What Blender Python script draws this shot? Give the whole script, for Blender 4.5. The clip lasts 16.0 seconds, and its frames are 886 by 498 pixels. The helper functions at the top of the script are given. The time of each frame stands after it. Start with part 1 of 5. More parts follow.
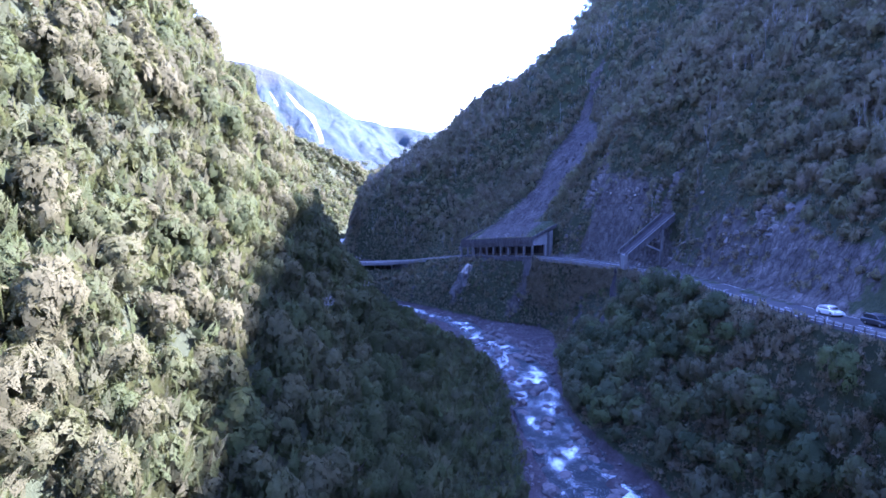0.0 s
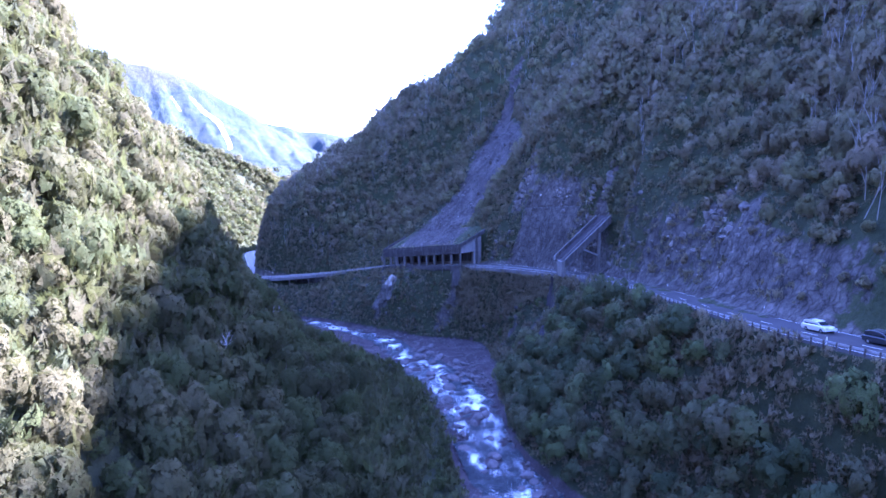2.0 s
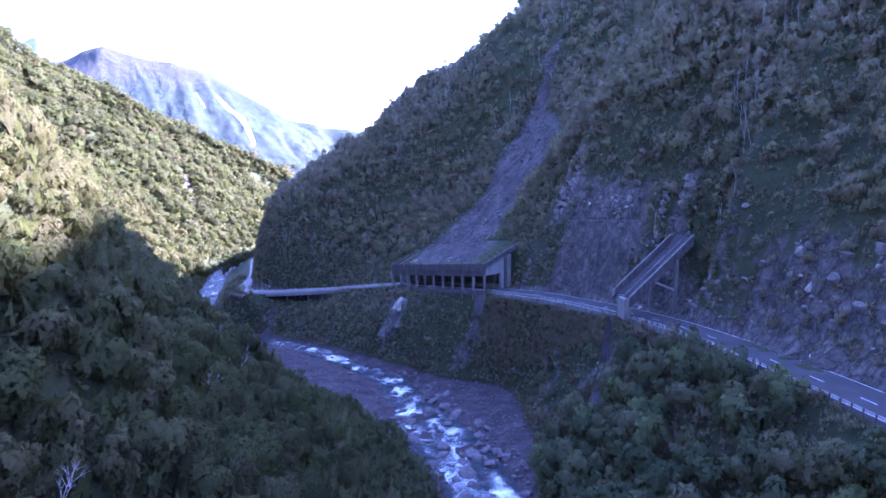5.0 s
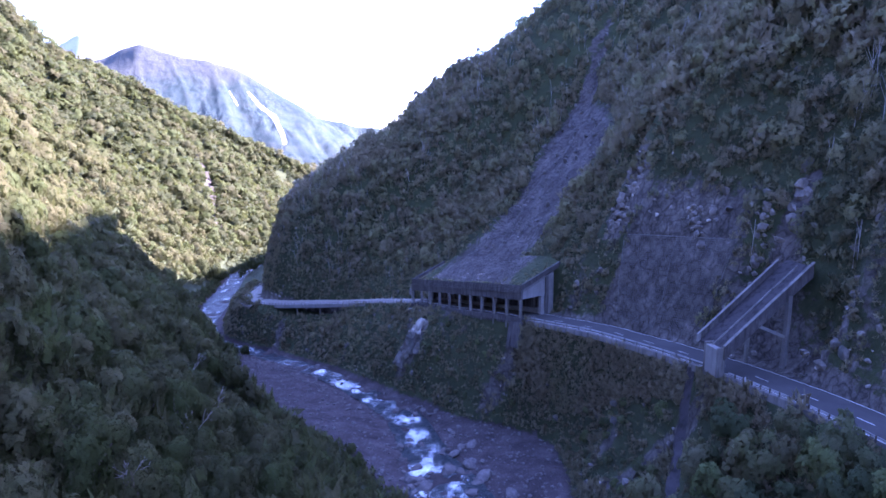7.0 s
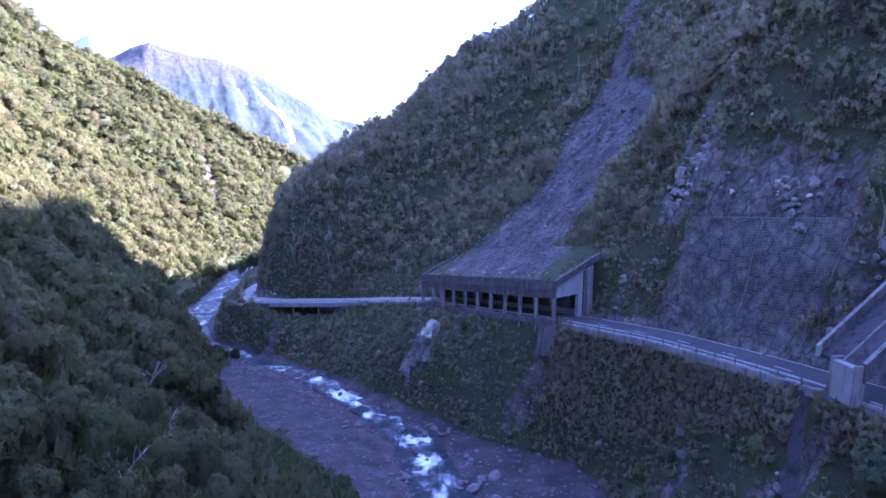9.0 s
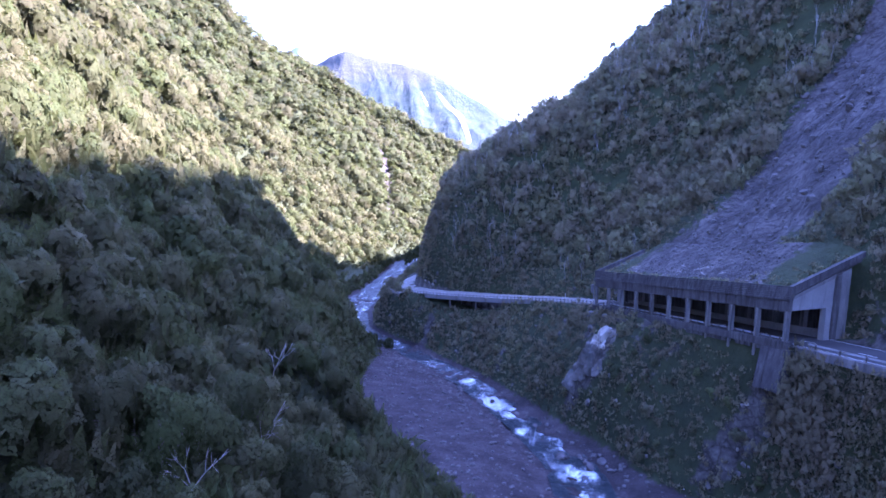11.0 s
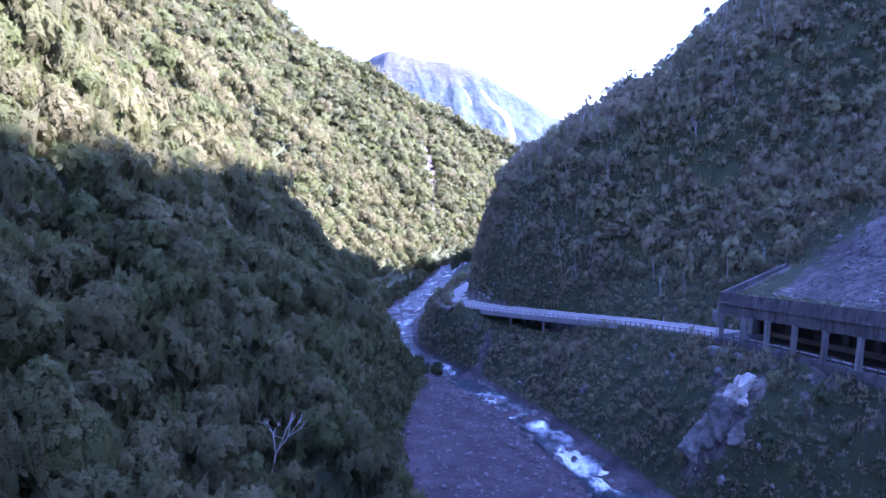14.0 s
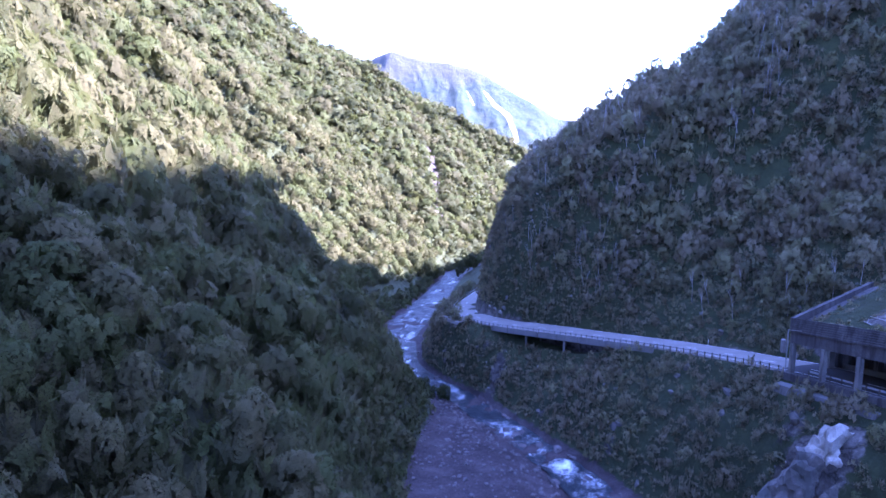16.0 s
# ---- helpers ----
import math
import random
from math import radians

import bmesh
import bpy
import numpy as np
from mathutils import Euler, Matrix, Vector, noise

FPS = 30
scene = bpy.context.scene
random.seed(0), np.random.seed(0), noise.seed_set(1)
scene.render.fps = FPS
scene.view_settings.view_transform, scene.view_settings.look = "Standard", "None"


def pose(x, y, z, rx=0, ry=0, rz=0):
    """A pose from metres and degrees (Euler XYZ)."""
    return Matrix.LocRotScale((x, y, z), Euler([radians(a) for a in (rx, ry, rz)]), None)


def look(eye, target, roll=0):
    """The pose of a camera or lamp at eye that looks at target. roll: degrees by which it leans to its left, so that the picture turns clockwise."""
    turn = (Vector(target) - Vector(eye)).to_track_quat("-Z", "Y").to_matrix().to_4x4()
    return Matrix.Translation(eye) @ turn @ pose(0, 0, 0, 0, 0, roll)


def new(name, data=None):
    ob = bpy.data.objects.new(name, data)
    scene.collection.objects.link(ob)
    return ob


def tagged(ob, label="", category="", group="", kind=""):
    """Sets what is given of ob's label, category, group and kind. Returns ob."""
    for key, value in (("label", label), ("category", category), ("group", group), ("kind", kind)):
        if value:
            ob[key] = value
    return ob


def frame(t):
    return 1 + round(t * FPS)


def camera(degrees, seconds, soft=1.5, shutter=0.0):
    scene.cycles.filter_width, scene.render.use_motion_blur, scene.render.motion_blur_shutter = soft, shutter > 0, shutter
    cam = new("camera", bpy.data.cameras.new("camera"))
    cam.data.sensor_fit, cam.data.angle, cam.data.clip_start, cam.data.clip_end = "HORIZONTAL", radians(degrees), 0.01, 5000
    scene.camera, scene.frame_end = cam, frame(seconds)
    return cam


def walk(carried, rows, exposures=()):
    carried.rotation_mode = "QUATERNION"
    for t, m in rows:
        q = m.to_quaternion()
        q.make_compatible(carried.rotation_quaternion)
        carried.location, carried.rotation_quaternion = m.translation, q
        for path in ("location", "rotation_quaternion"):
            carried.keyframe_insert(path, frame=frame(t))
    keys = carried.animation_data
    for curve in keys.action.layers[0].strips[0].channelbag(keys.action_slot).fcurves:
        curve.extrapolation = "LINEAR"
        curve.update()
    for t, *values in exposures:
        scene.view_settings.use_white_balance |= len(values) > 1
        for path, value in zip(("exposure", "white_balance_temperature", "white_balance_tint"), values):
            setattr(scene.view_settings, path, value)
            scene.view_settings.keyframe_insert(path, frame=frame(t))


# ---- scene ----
cam = camera(74.6, 16.0, soft=1.6)
PATH = [
    (0, (2.171, -0.754, 99.242), (2.157, 1.211, 98.87), -0.6),
    (0.5, (1.532, 3.791, 99.166), (1.623, 5.754, 98.794), -0.8),
    (1, (0.948, 9.036, 98.977), (1.174, 10.988, 98.607), -1.1),
    (1.5, (1.146, 14.053, 98.573), (1.392, 16.004, 98.207), -1.4),
    (2, (1.659, 20.052, 98.193), (1.919, 22.001, 97.828), -1.5),
    (2.5, (2.769, 26.691, 97.716), (3.039, 28.639, 97.352), -1.7),
    (3, (4.339, 34.725, 97.413), (4.62, 36.671, 97.046), -1.8),
    (3.5, (5.578, 42.908, 97.207), (5.823, 44.859, 96.839), -1.8),
    (6, (12.134, 86.286, 96.428), (12.266, 88.246, 96.054), -1.3),
    (6.5, (12.76, 94.307, 95.877), (12.853, 96.27, 95.506), -1.2),
    (7, (13.231, 102.575, 95.096), (13.307, 104.539, 94.726), -1.0),
    (7.5, (13.197, 109.688, 93.551), (13.264, 111.653, 93.181), -1.0),
    (8, (12.883, 116.861, 91.243), (12.945, 118.826, 90.874), -0.9),
    (10.5, (11.52, 147.187, 80.767), (11.387, 149.149, 80.406), -1.1),
    (11, (10.811, 153.54, 78.558), (10.288, 155.438, 78.207), -0.6),
    (11.5, (9.486, 159.313, 76.895), (8.777, 161.15, 76.546), -0.5),
    (12, (7.295, 165.297, 75.716), (6.489, 167.094, 75.368), -0.5),
    (12.5, (4.798, 170.811, 75.451), (3.993, 172.609, 75.104), -0.5),
    (13, (1.56, 176.677, 75.1), (0.89, 178.529, 74.753), -1.0),
    (13.5, (-1.065, 181.723, 74.905), (-1.729, 183.577, 74.558), -1.1),
    (14, (-3.919, 186.72, 74.754), (-4.581, 188.575, 74.405), -1.2),
    (14.5, (-6.008, 190.983, 74.375), (-6.672, 192.838, 74.029), -1.4),
    (15, (-8.03, 195.455, 74.216), (-8.698, 197.308, 73.87), -1.4),
    (15.5, (-9.785, 199.762, 74.019), (-10.456, 201.614, 73.676), -1.5),
    (16, (-11.807, 204.727, 73.871), (-12.477, 206.58, 73.527), -1.4),
]
walk(cam, [(t, look(eye, target, roll)) for t, eye, target, roll in PATH],
     exposures=[(0.0, 4.2, 4650, 51), (1.5, 4.48, 4610, 56), (3.5, 4.52, 4660, 57), (6.5, 4.17, 5080, 54), (10.5, 4.44, 4960, 55), (16.0, 4.35, 4800, 55)])

# ---------------------------------------------------------------- world and sun
SUN_AZIMUTH, SUN_HEIGHT = 75.0, 38.0      # degrees from +y towards +x, and above the horizon
world = bpy.data.worlds.new("sky")
scene.world = world
world.use_nodes = True
wn = world.node_tree.nodes
sky = wn.new("ShaderNodeTexSky")
sky.sky_type, sky.sun_disc = "NISHITA", False
sky.sun_elevation, sky.sun_rotation = radians(SUN_HEIGHT), radians(SUN_AZIMUTH)
sky.air_density, sky.dust_density, sky.ozone_density = 1.0, 0.6, 1.3
world.node_tree.links.new(sky.outputs[0], wn["Background"].inputs[0])
wn["Background"].inputs[1].default_value = 0.1
sun = new("sun", bpy.data.lights.new("sun", "SUN"))
sun.data.energy, sun.data.angle, sun.data.color = 5.0, radians(0.6), (1.0, 0.87, 0.63)
sa, sh = radians(SUN_AZIMUTH), radians(SUN_HEIGHT)
sun_way = Vector((math.sin(sa) * math.cos(sh), math.cos(sa) * math.cos(sh), math.sin(sh)))
sun.matrix_world = look(sun_way * 600 + Vector((0, 200, 0)), (0, 200, 0))


# ---------------------------------------------------------------- material tools
def mat(name, rough=0.9, metal=0.0, spec=0.3):
    m = bpy.data.materials.new(name)
    m.use_nodes = True
    b = m.node_tree.nodes["Principled BSDF"]
    b.inputs["Roughness"].default_value = rough
    b.inputs["Metallic"].default_value = metal
    b.inputs["Specular IOR Level"].default_value = spec
    return m, m.node_tree.nodes, m.node_tree.links, b


def noise_node(N, Lk, scale, detail=6.0, rough=0.6, vec=None, distort=0.0):
    n = N.new("ShaderNodeTexNoise")
    n.inputs["Scale"].default_value = scale
    n.inputs["Detail"].default_value = detail
    n.inputs["Roughness"].default_value = rough
    n.inputs["Distortion"].default_value = distort
    if vec is None:
        g = N.new("ShaderNodeNewGeometry")
        vec = g.outputs["Position"]
    Lk.new(vec, n.inputs["Vector"])
    return n.outputs["Fac"]


def ramp(N, Lk, fac, stops):
    r = N.new("ShaderNodeValToRGB")
    e = r.color_ramp.elements
    while len(e) < len(stops):
        e.new(0.5)
    for el, (p, c) in zip(e, stops):
        el.position, el.color = p, (*c, 1)
    Lk.new(fac, r.inputs[0])
    return r.outputs[0]


def mixc(N, Lk, fac, a, b, mode="MIX"):
    m = N.new("ShaderNodeMix")
    m.data_type, m.blend_type = "RGBA", mode
    if isinstance(fac, float):
        m.inputs[0].default_value = fac
    else:
        Lk.new(fac, m.inputs[0])
    for slot, v in ((6, a), (7, b)):
        if isinstance(v, tuple):
            m.inputs[slot].default_value = (*v, 1)
        else:
            Lk.new(v, m.inputs[slot])
    return m.outputs[2]


def math_node(N, Lk, op, a, b=0.0, clamp=False):
    m = N.new("ShaderNodeMath")
    m.operation, m.use_clamp = op, clamp
    for slot, v in ((0, a), (1, b)):
        if isinstance(v, (int, float)):
            m.inputs[slot].default_value = v
        else:
            Lk.new(v, m.inputs[slot])
    return m.outputs[0]


def bump(N, Lk, b, height, strength=0.5, dist=0.1):
    n = N.new("ShaderNodeBump")
    n.inputs["Strength"].default_value = strength
    n.inputs["Distance"].default_value = dist
    Lk.new(height, n.inputs["Height"])
    Lk.new(n.outputs[0], b.inputs["Normal"])


def surface(name, stops, scale, fine=None, rough=0.9, bump_d=0.05, bump_s=0.6, spec=0.3, stains=None):
    """A weathered surface: a coarse tone, a finer grain over it, stains if given, and relief from the grain."""
    m, N, Lk, b = mat(name, rough, 0.0, spec)
    coarse = noise_node(N, Lk, scale)
    grain = noise_node(N, Lk, fine or scale * 9, 8.0, 0.7)
    both = math_node(N, Lk, "ADD", math_node(N, Lk, "MULTIPLY", coarse, 0.55), math_node(N, Lk, "MULTIPLY", grain, 0.45))
    col = ramp(N, Lk, both, stops)
    if stains:
        tone, sc, lo, hi = stains
        g = N.new("ShaderNodeNewGeometry")
        mp = N.new("ShaderNodeMapping")
        mp.inputs["Scale"].default_value = (sc, sc, sc * 0.12)
        Lk.new(g.outputs["Position"], mp.inputs["Vector"])
        s = noise_node(N, Lk, 1.0, 5.0, 0.6, mp.outputs[0])
        r = ramp(N, Lk, s, [(lo, (0, 0, 0)), (hi, (1, 1, 1))])
        col = mixc(N, Lk, r, col, tone)
    Lk.new(col, b.inputs["Base Color"])
    bump(N, Lk, b, grain, bump_s, bump_d)
    return m


def leaf_material(name, stops, pale, leaf=8.0):
    m, N, Lk, b = mat(name, 0.7, 0.0, 0.08)
    at = N.new("ShaderNodeAttribute")
    at.attribute_name = "tone"
    g = N.new("ShaderNodeNewGeometry")
    oi = N.new("ShaderNodeObjectInfo")
    big = noise_node(N, Lk, 0.03, 3.0, 0.5)
    patch = noise_node(N, Lk, 0.8, 4.0, 0.6)
    vor = N.new("ShaderNodeTexVoronoi")
    vor.inputs["Scale"].default_value = leaf
    Lk.new(g.outputs["Position"], vor.inputs["Vector"])
    sep = N.new("ShaderNodeSeparateColor")
    Lk.new(vor.outputs["Color"], sep.inputs[0])
    fine = math_node(N, Lk, "ADD", math_node(N, Lk, "MULTIPLY", noise_node(N, Lk, leaf * 0.5, 4.0, 0.7), 0.5), math_node(N, Lk, "MULTIPLY", sep.outputs[0], 0.5))
    v = math_node(N, Lk, "ADD", math_node(N, Lk, "MULTIPLY", at.outputs["Fac"], 0.5), math_node(N, Lk, "MULTIPLY", oi.outputs["Random"], 0.3))
    v = math_node(N, Lk, "ADD", v, math_node(N, Lk, "MULTIPLY", g.outputs["Random Per Island"], 0.05))
    v = math_node(N, Lk, "ADD", v, math_node(N, Lk, "MULTIPLY", big, 0.34))
    v = math_node(N, Lk, "ADD", v, math_node(N, Lk, "MULTIPLY", math_node(N, Lk, "SUBTRACT", patch, 0.5), 0.2))
    v = math_node(N, Lk, "MULTIPLY", v, 0.84)
    shade = ramp(N, Lk, fine, [(0.25, (0.74, 0.74, 0.74)), (0.75, (1.18, 1.18, 1.18))])
    col = mixc(N, Lk, 1.0, ramp(N, Lk, v, stops), shade, "MULTIPLY")
    Lk.new(col, b.inputs["Base Color"])
    bump(N, Lk, b, fine, 0.3, 0.12)
    # light that comes through the thin leaves, and the gaps between them
    tr = N.new("ShaderNodeBsdfTranslucent")
    Lk.new(mixc(N, Lk, 0.5, col, pale), tr.inputs["Color"])
    mx = N.new("ShaderNodeMixShader")
    mx.inputs[0].default_value = 0.42
    Lk.new(b.outputs[0], mx.inputs[1])
    Lk.new(tr.outputs[0], mx.inputs[2])
    gap = ramp(N, Lk, vor.outputs["Distance"], [(0.6, (1, 1, 1)), (0.64, (0, 0, 0))])
    hole = N.new("ShaderNodeBsdfTransparent")
    cut = N.new("ShaderNodeMixShader")
    Lk.new(gap, cut.inputs[0])
    Lk.new(hole.outputs[0], cut.inputs[1])
    Lk.new(mx.outputs[0], cut.inputs[2])
    Lk.new(cut.outputs[0], N["Material Output"].inputs["Surface"])
    return m


LEAF = leaf_material("leaves", [(0.15, (0.024, 0.031, 0.013)), (0.3, (0.037, 0.044, 0.018)), (0.42, (0.056, 0.055, 0.026)), (0.54, (0.046, 0.061, 0.02)),
                                (0.68, (0.067, 0.068, 0.03)), (0.84, (0.077, 0.075, 0.035))], (0.09, 0.105, 0.03))
BANK_LEAF = leaf_material("bank_leaves", [(0.15, (0.044, 0.06, 0.031)), (0.32, (0.066, 0.082, 0.04)), (0.46, (0.108, 0.103, 0.06)), (0.58, (0.088, 0.116, 0.044)),
                                          (0.72, (0.132, 0.124, 0.073)), (0.88, (0.15, 0.14, 0.085))], (0.11, 0.13, 0.045))
DULL_LEAF = leaf_material("dull_leaves", [(0.15, (0.072, 0.075, 0.045)), (0.34, (0.105, 0.106, 0.06)), (0.5, (0.158, 0.134, 0.088)), (0.62, (0.134, 0.14, 0.068)),
                                          (0.76, (0.19, 0.158, 0.107)), (0.9, (0.21, 0.175, 0.126))], (0.13, 0.125, 0.055))
BARK = surface("bark", [(0.3, (0.1, 0.085, 0.07)), (0.6, (0.2, 0.18, 0.15)), (0.8, (0.3, 0.28, 0.25))], 1.5, 14, bump_d=0.02)
DEADWOOD = surface("dead_wood", [(0.3, (0.14, 0.132, 0.12)), (0.7, (0.3, 0.288, 0.27))], 2.0, 20, bump_d=0.01)
ROCK = surface("rock", [(0.3, (0.03, 0.028, 0.026)), (0.46, (0.08, 0.073, 0.066)), (0.6, (0.15, 0.138, 0.126)), (0.78, (0.28, 0.265, 0.25))], 0.14, 1.1, bump_d=0.4,
               stains=((0.05, 0.05, 0.045), 0.5, 0.5, 0.66))
PALEROCK = surface("pale_rock", [(0.3, (0.1, 0.092, 0.08)), (0.5, (0.24, 0.225, 0.2)), (0.75, (0.4, 0.38, 0.35))], 0.35, 2.2, bump_d=0.25,
                   stains=((0.12, 0.1, 0.08), 0.8, 0.52, 0.7))
CLIFFROCK = surface("cliff_rock", [(0.3, (0.035, 0.031, 0.028)), (0.48, (0.1, 0.09, 0.082)), (0.62, (0.17, 0.158, 0.145)), (0.78, (0.29, 0.275, 0.26))], 0.5, 2.6, bump_d=0.3)
SCREE = surface("scree", [(0.3, (0.035, 0.031, 0.029)), (0.5, (0.075, 0.068, 0.064)), (0.72, (0.14, 0.13, 0.125))], 0.09, 2.4, bump_d=0.3)
BOULDER = surface("boulder", [(0.3, (0.034, 0.029, 0.029)), (0.5, (0.075, 0.066, 0.065)), (0.75, (0.15, 0.138, 0.135))], 0.8, 5.0, bump_d=0.05)
ASPHALT = surface("asphalt", [(0.3, (0.03, 0.028, 0.028)), (0.5, (0.042, 0.04, 0.04)), (0.75, (0.06, 0.057, 0.057))], 0.2, 6.0, bump_d=0.01, spec=0.1)
CHIPSEAL = surface("chip_seal", [(0.3, (0.095, 0.087, 0.08)), (0.5, (0.14, 0.13, 0.118)), (0.75, (0.19, 0.178, 0.162))], 0.25, 7.0, bump_d=0.01, spec=0.15)
PAINT = surface("road_paint", [(0.3, (0.34, 0.34, 0.33)), (0.6, (0.5, 0.5, 0.49))], 1.0, 12.0, bump_d=0.004)
CONCRETE = surface("concrete", [(0.3, (0.06, 0.056, 0.053)), (0.5, (0.105, 0.1, 0.094)), (0.75, (0.18, 0.17, 0.16))], 0.3, 5.0, bump_d=0.02,
                   stains=((0.045, 0.042, 0.04), 1.3, 0.5, 0.68))
PALECONC = surface("pale_concrete", [(0.3, (0.1, 0.096, 0.094)), (0.55, (0.15, 0.146, 0.142)), (0.8, (0.2, 0.195, 0.19))], 0.3, 5.0, bump_d=0.015,
                   stains=((0.08, 0.077, 0.073), 1.1, 0.54, 0.75))
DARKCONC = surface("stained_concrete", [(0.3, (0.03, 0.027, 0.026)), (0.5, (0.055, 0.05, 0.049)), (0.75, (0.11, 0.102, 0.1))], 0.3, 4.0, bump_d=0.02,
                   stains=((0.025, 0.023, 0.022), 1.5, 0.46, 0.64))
WETCONC = surface("wet_concrete", [(0.3, (0.02, 0.017, 0.017)), (0.5, (0.034, 0.03, 0.031)), (0.75, (0.05, 0.044, 0.045))], 0.3, 3.0, rough=0.85, bump_d=0.01, spec=0.15,
                  stains=((0.015, 0.013, 0.013), 1.2, 0.5, 0.66))
STEEL = surface("galvanised_steel", [(0.3, (0.11, 0.11, 0.113)), (0.7, (0.2, 0.2, 0.204))], 1.0, 8.0, rough=0.5, bump_d=0.003, spec=0.5)
TIMBER = surface("dark_post_timber", [(0.3, (0.03, 0.026, 0.022)), (0.7, (0.08, 0.07, 0.06))], 1.0, 12.0, bump_d=0.01)


# ---------------------------------------------------------------- the lie of the land, by stations up the valley (y)
Y0, Y1 = -320.0, 2400.0
YD = np.arange(Y0, Y1 + 1, 1.0)


def line(knots, soft=6.0):
    """A smooth line through knots (y, value), as a function of y."""
    k = np.array(knots, float)
    v = np.interp(YD, k[:, 0], k[:, 1])
    if soft:
        r = int(soft * 3)
        w = np.exp(-0.5 * (np.arange(-r, r + 1) / soft) ** 2)
        v = np.convolve(np.pad(v, r, mode="edge"), w / w.sum(), "valid")
    return lambda y: np.interp(y, YD, v)


bed_left = line([(-320, -5), (0, 8), (75, 16), (105, 18), (140, 19), (177, 18), (200, 12), (217, 5), (245, -10), (262, -35), (294, -53),
                 (309, -58), (345, -66), (361, -77), (386, -108), (424, -131), (461, -140), (521, -143), (583, -152), (612, -150), (650, -142), (720, -128), (800, -115), (900, -85), (1000, -40), (1200, 60), (2400, 500)], 5)
bed_right = line([(-320, 25), (0, 42), (75, 45), (105, 44), (122, 38), (140, 34), (177, 37), (200, 43), (216, 44), (238, 46), (250, 38), (261, 21), (273, 16),
                  (286, 5), (303, -7), (327, -25), (345, -42), (361, -56), (370, -70), (386, -87), (423, -98), (461, -108), (521, -120), (583, -132), (605, -128), (640, -117), (720, -96), (800, -90), (900, -65), (1000, -20), (1200, 80), (2400, 530)], 4)
bed_z = line([(-320, 52), (0, 36), (100, 30), (160, 26), (200, 22.5), (258, 14), (322, 5.5), (355, 0.5), (420, -4), (500, -9), (700, -20), (1000, -35), (2400, -60)], 8)
water_mid = line([(-320, 10), (0, 26), (105, 32), (122, 29), (140, 27), (177, 27), (216, 18), (239, 13), (267, 7), (297, -11), (319, -26), (337, -42), (355, -58),
                  (365, -69), (371, -81), (386, -96), (420, -112), (460, -118), (520, -128), (583, -140), (605, -137), (640, -126), (720, -105), (800, -99), (900, -74), (1000, -29), (1200, 71), (2400, 512)], 4)
water_half = line([(-320, 8), (105, 9), (140, 7), (177, 8), (216, 9), (239, 6), (267, 6), (297, 6), (337, 6), (365, 8), (386, 8), (420, 9), (583, 7), (2400, 8)], 5)
road_out = line([(-320, 110), (-100, 78), (0, 66), (40, 62), (60, 61), (75, 60), (92, 59.2), (110, 60.6), (133, 63.3), (150, 65), (165, 66.2), (178, 66.2), (194, 64.2), (211, 60.6), (232, 53.4),
                 (253, 41), (306.5, 10.3), (320, 1.5), (333, -8.5), (346, -21), (357, -33.5), (365, -47), (371, -58), (383, -71), (397, -79), (420, -83), (440, -84.5), (460, -86.5), (500, -95), (540, -104), (580, -113), (605, -116), (640, -104), (700, -82), (800, -75), (900, -52), (1000, -8), (1200, 92), (2400, 545)], 3)
road_z = line([(-320, 132), (0, 83), (60, 74.5), (105, 68), (150, 61.4), (178, 57.2), (194, 55.0), (211, 52.5), (232, 49.7), (253, 46.8), (306.5, 37.2), (333, 30.2), (346, 26.4), (357, 23.3), (371, 19.7),
               (397, 15.8), (420, 13), (453, 9.5), (497, 4.5), (580, -3), (680, -10), (1000, -26), (2400, -52)], 4)
ROAD_W = 8.6


def road_in(y):
    s = (road_out(y + 1) - road_out(y - 1)) / 2
    return road_out(y) + ROAD_W * np.sqrt(1 + s * s)


# heights over the bed by distance from its left edge
LEFT_D = np.array([0, 6, 14, 25, 35, 45, 60, 90, 150, 300, 450, 700, 1500], float)
LEFT = [(-320, [0, 2, 6, 14, 24, 36, 56, 92, 155, 300, 340, 320, 250]),
        (75, [0, 1, 3, 8, 15, 31, 64, 120, 192, 320, 350, 320, 250]),
        (128, [0, 1, 3, 7, 12, 24, 63, 124, 198, 320, 350, 320, 250]),
        (152, [0, 1, 4, 9, 15, 28, 66, 112, 180, 315, 350, 320, 250]),
        (190, [0, 1, 3.5, 8, 15, 27, 50, 91, 155, 300, 340, 320, 250]),
        (232, [0, 1, 3, 7, 13, 23, 45, 85, 150, 295, 335, 320, 250]),
        (258, [0, 3, 10, 22, 33, 44, 62, 91, 148, 290, 335, 320, 250]),
        (300, [0, 4, 13, 26, 36, 45, 60, 86, 138, 285, 335, 320, 250]),
        (400, [0, 3, 9, 19, 29, 38, 54, 86, 148, 295, 352, 335, 250]),
        (600, [0, 3, 9, 20, 31, 42, 58, 88, 148, 285, 345, 340, 250]),
        (750, [0, 3, 10, 21, 31, 41, 55, 82, 132, 245, 315, 330, 250]),
        (900, [0, 3, 8, 15, 22, 30, 41, 62, 100, 190, 260, 290, 250]),
        (1050, [0, 3, 6, 12, 17, 22, 30, 44, 68, 120, 150, 160, 150]),
        (1400, [0, 2, 4, 7, 10, 12, 16, 22, 30, 45, 50, 60, 60]),
        (2400, [0, 1, 2, 3, 4, 5, 6, 8, 10, 15, 20, 25, 30])]
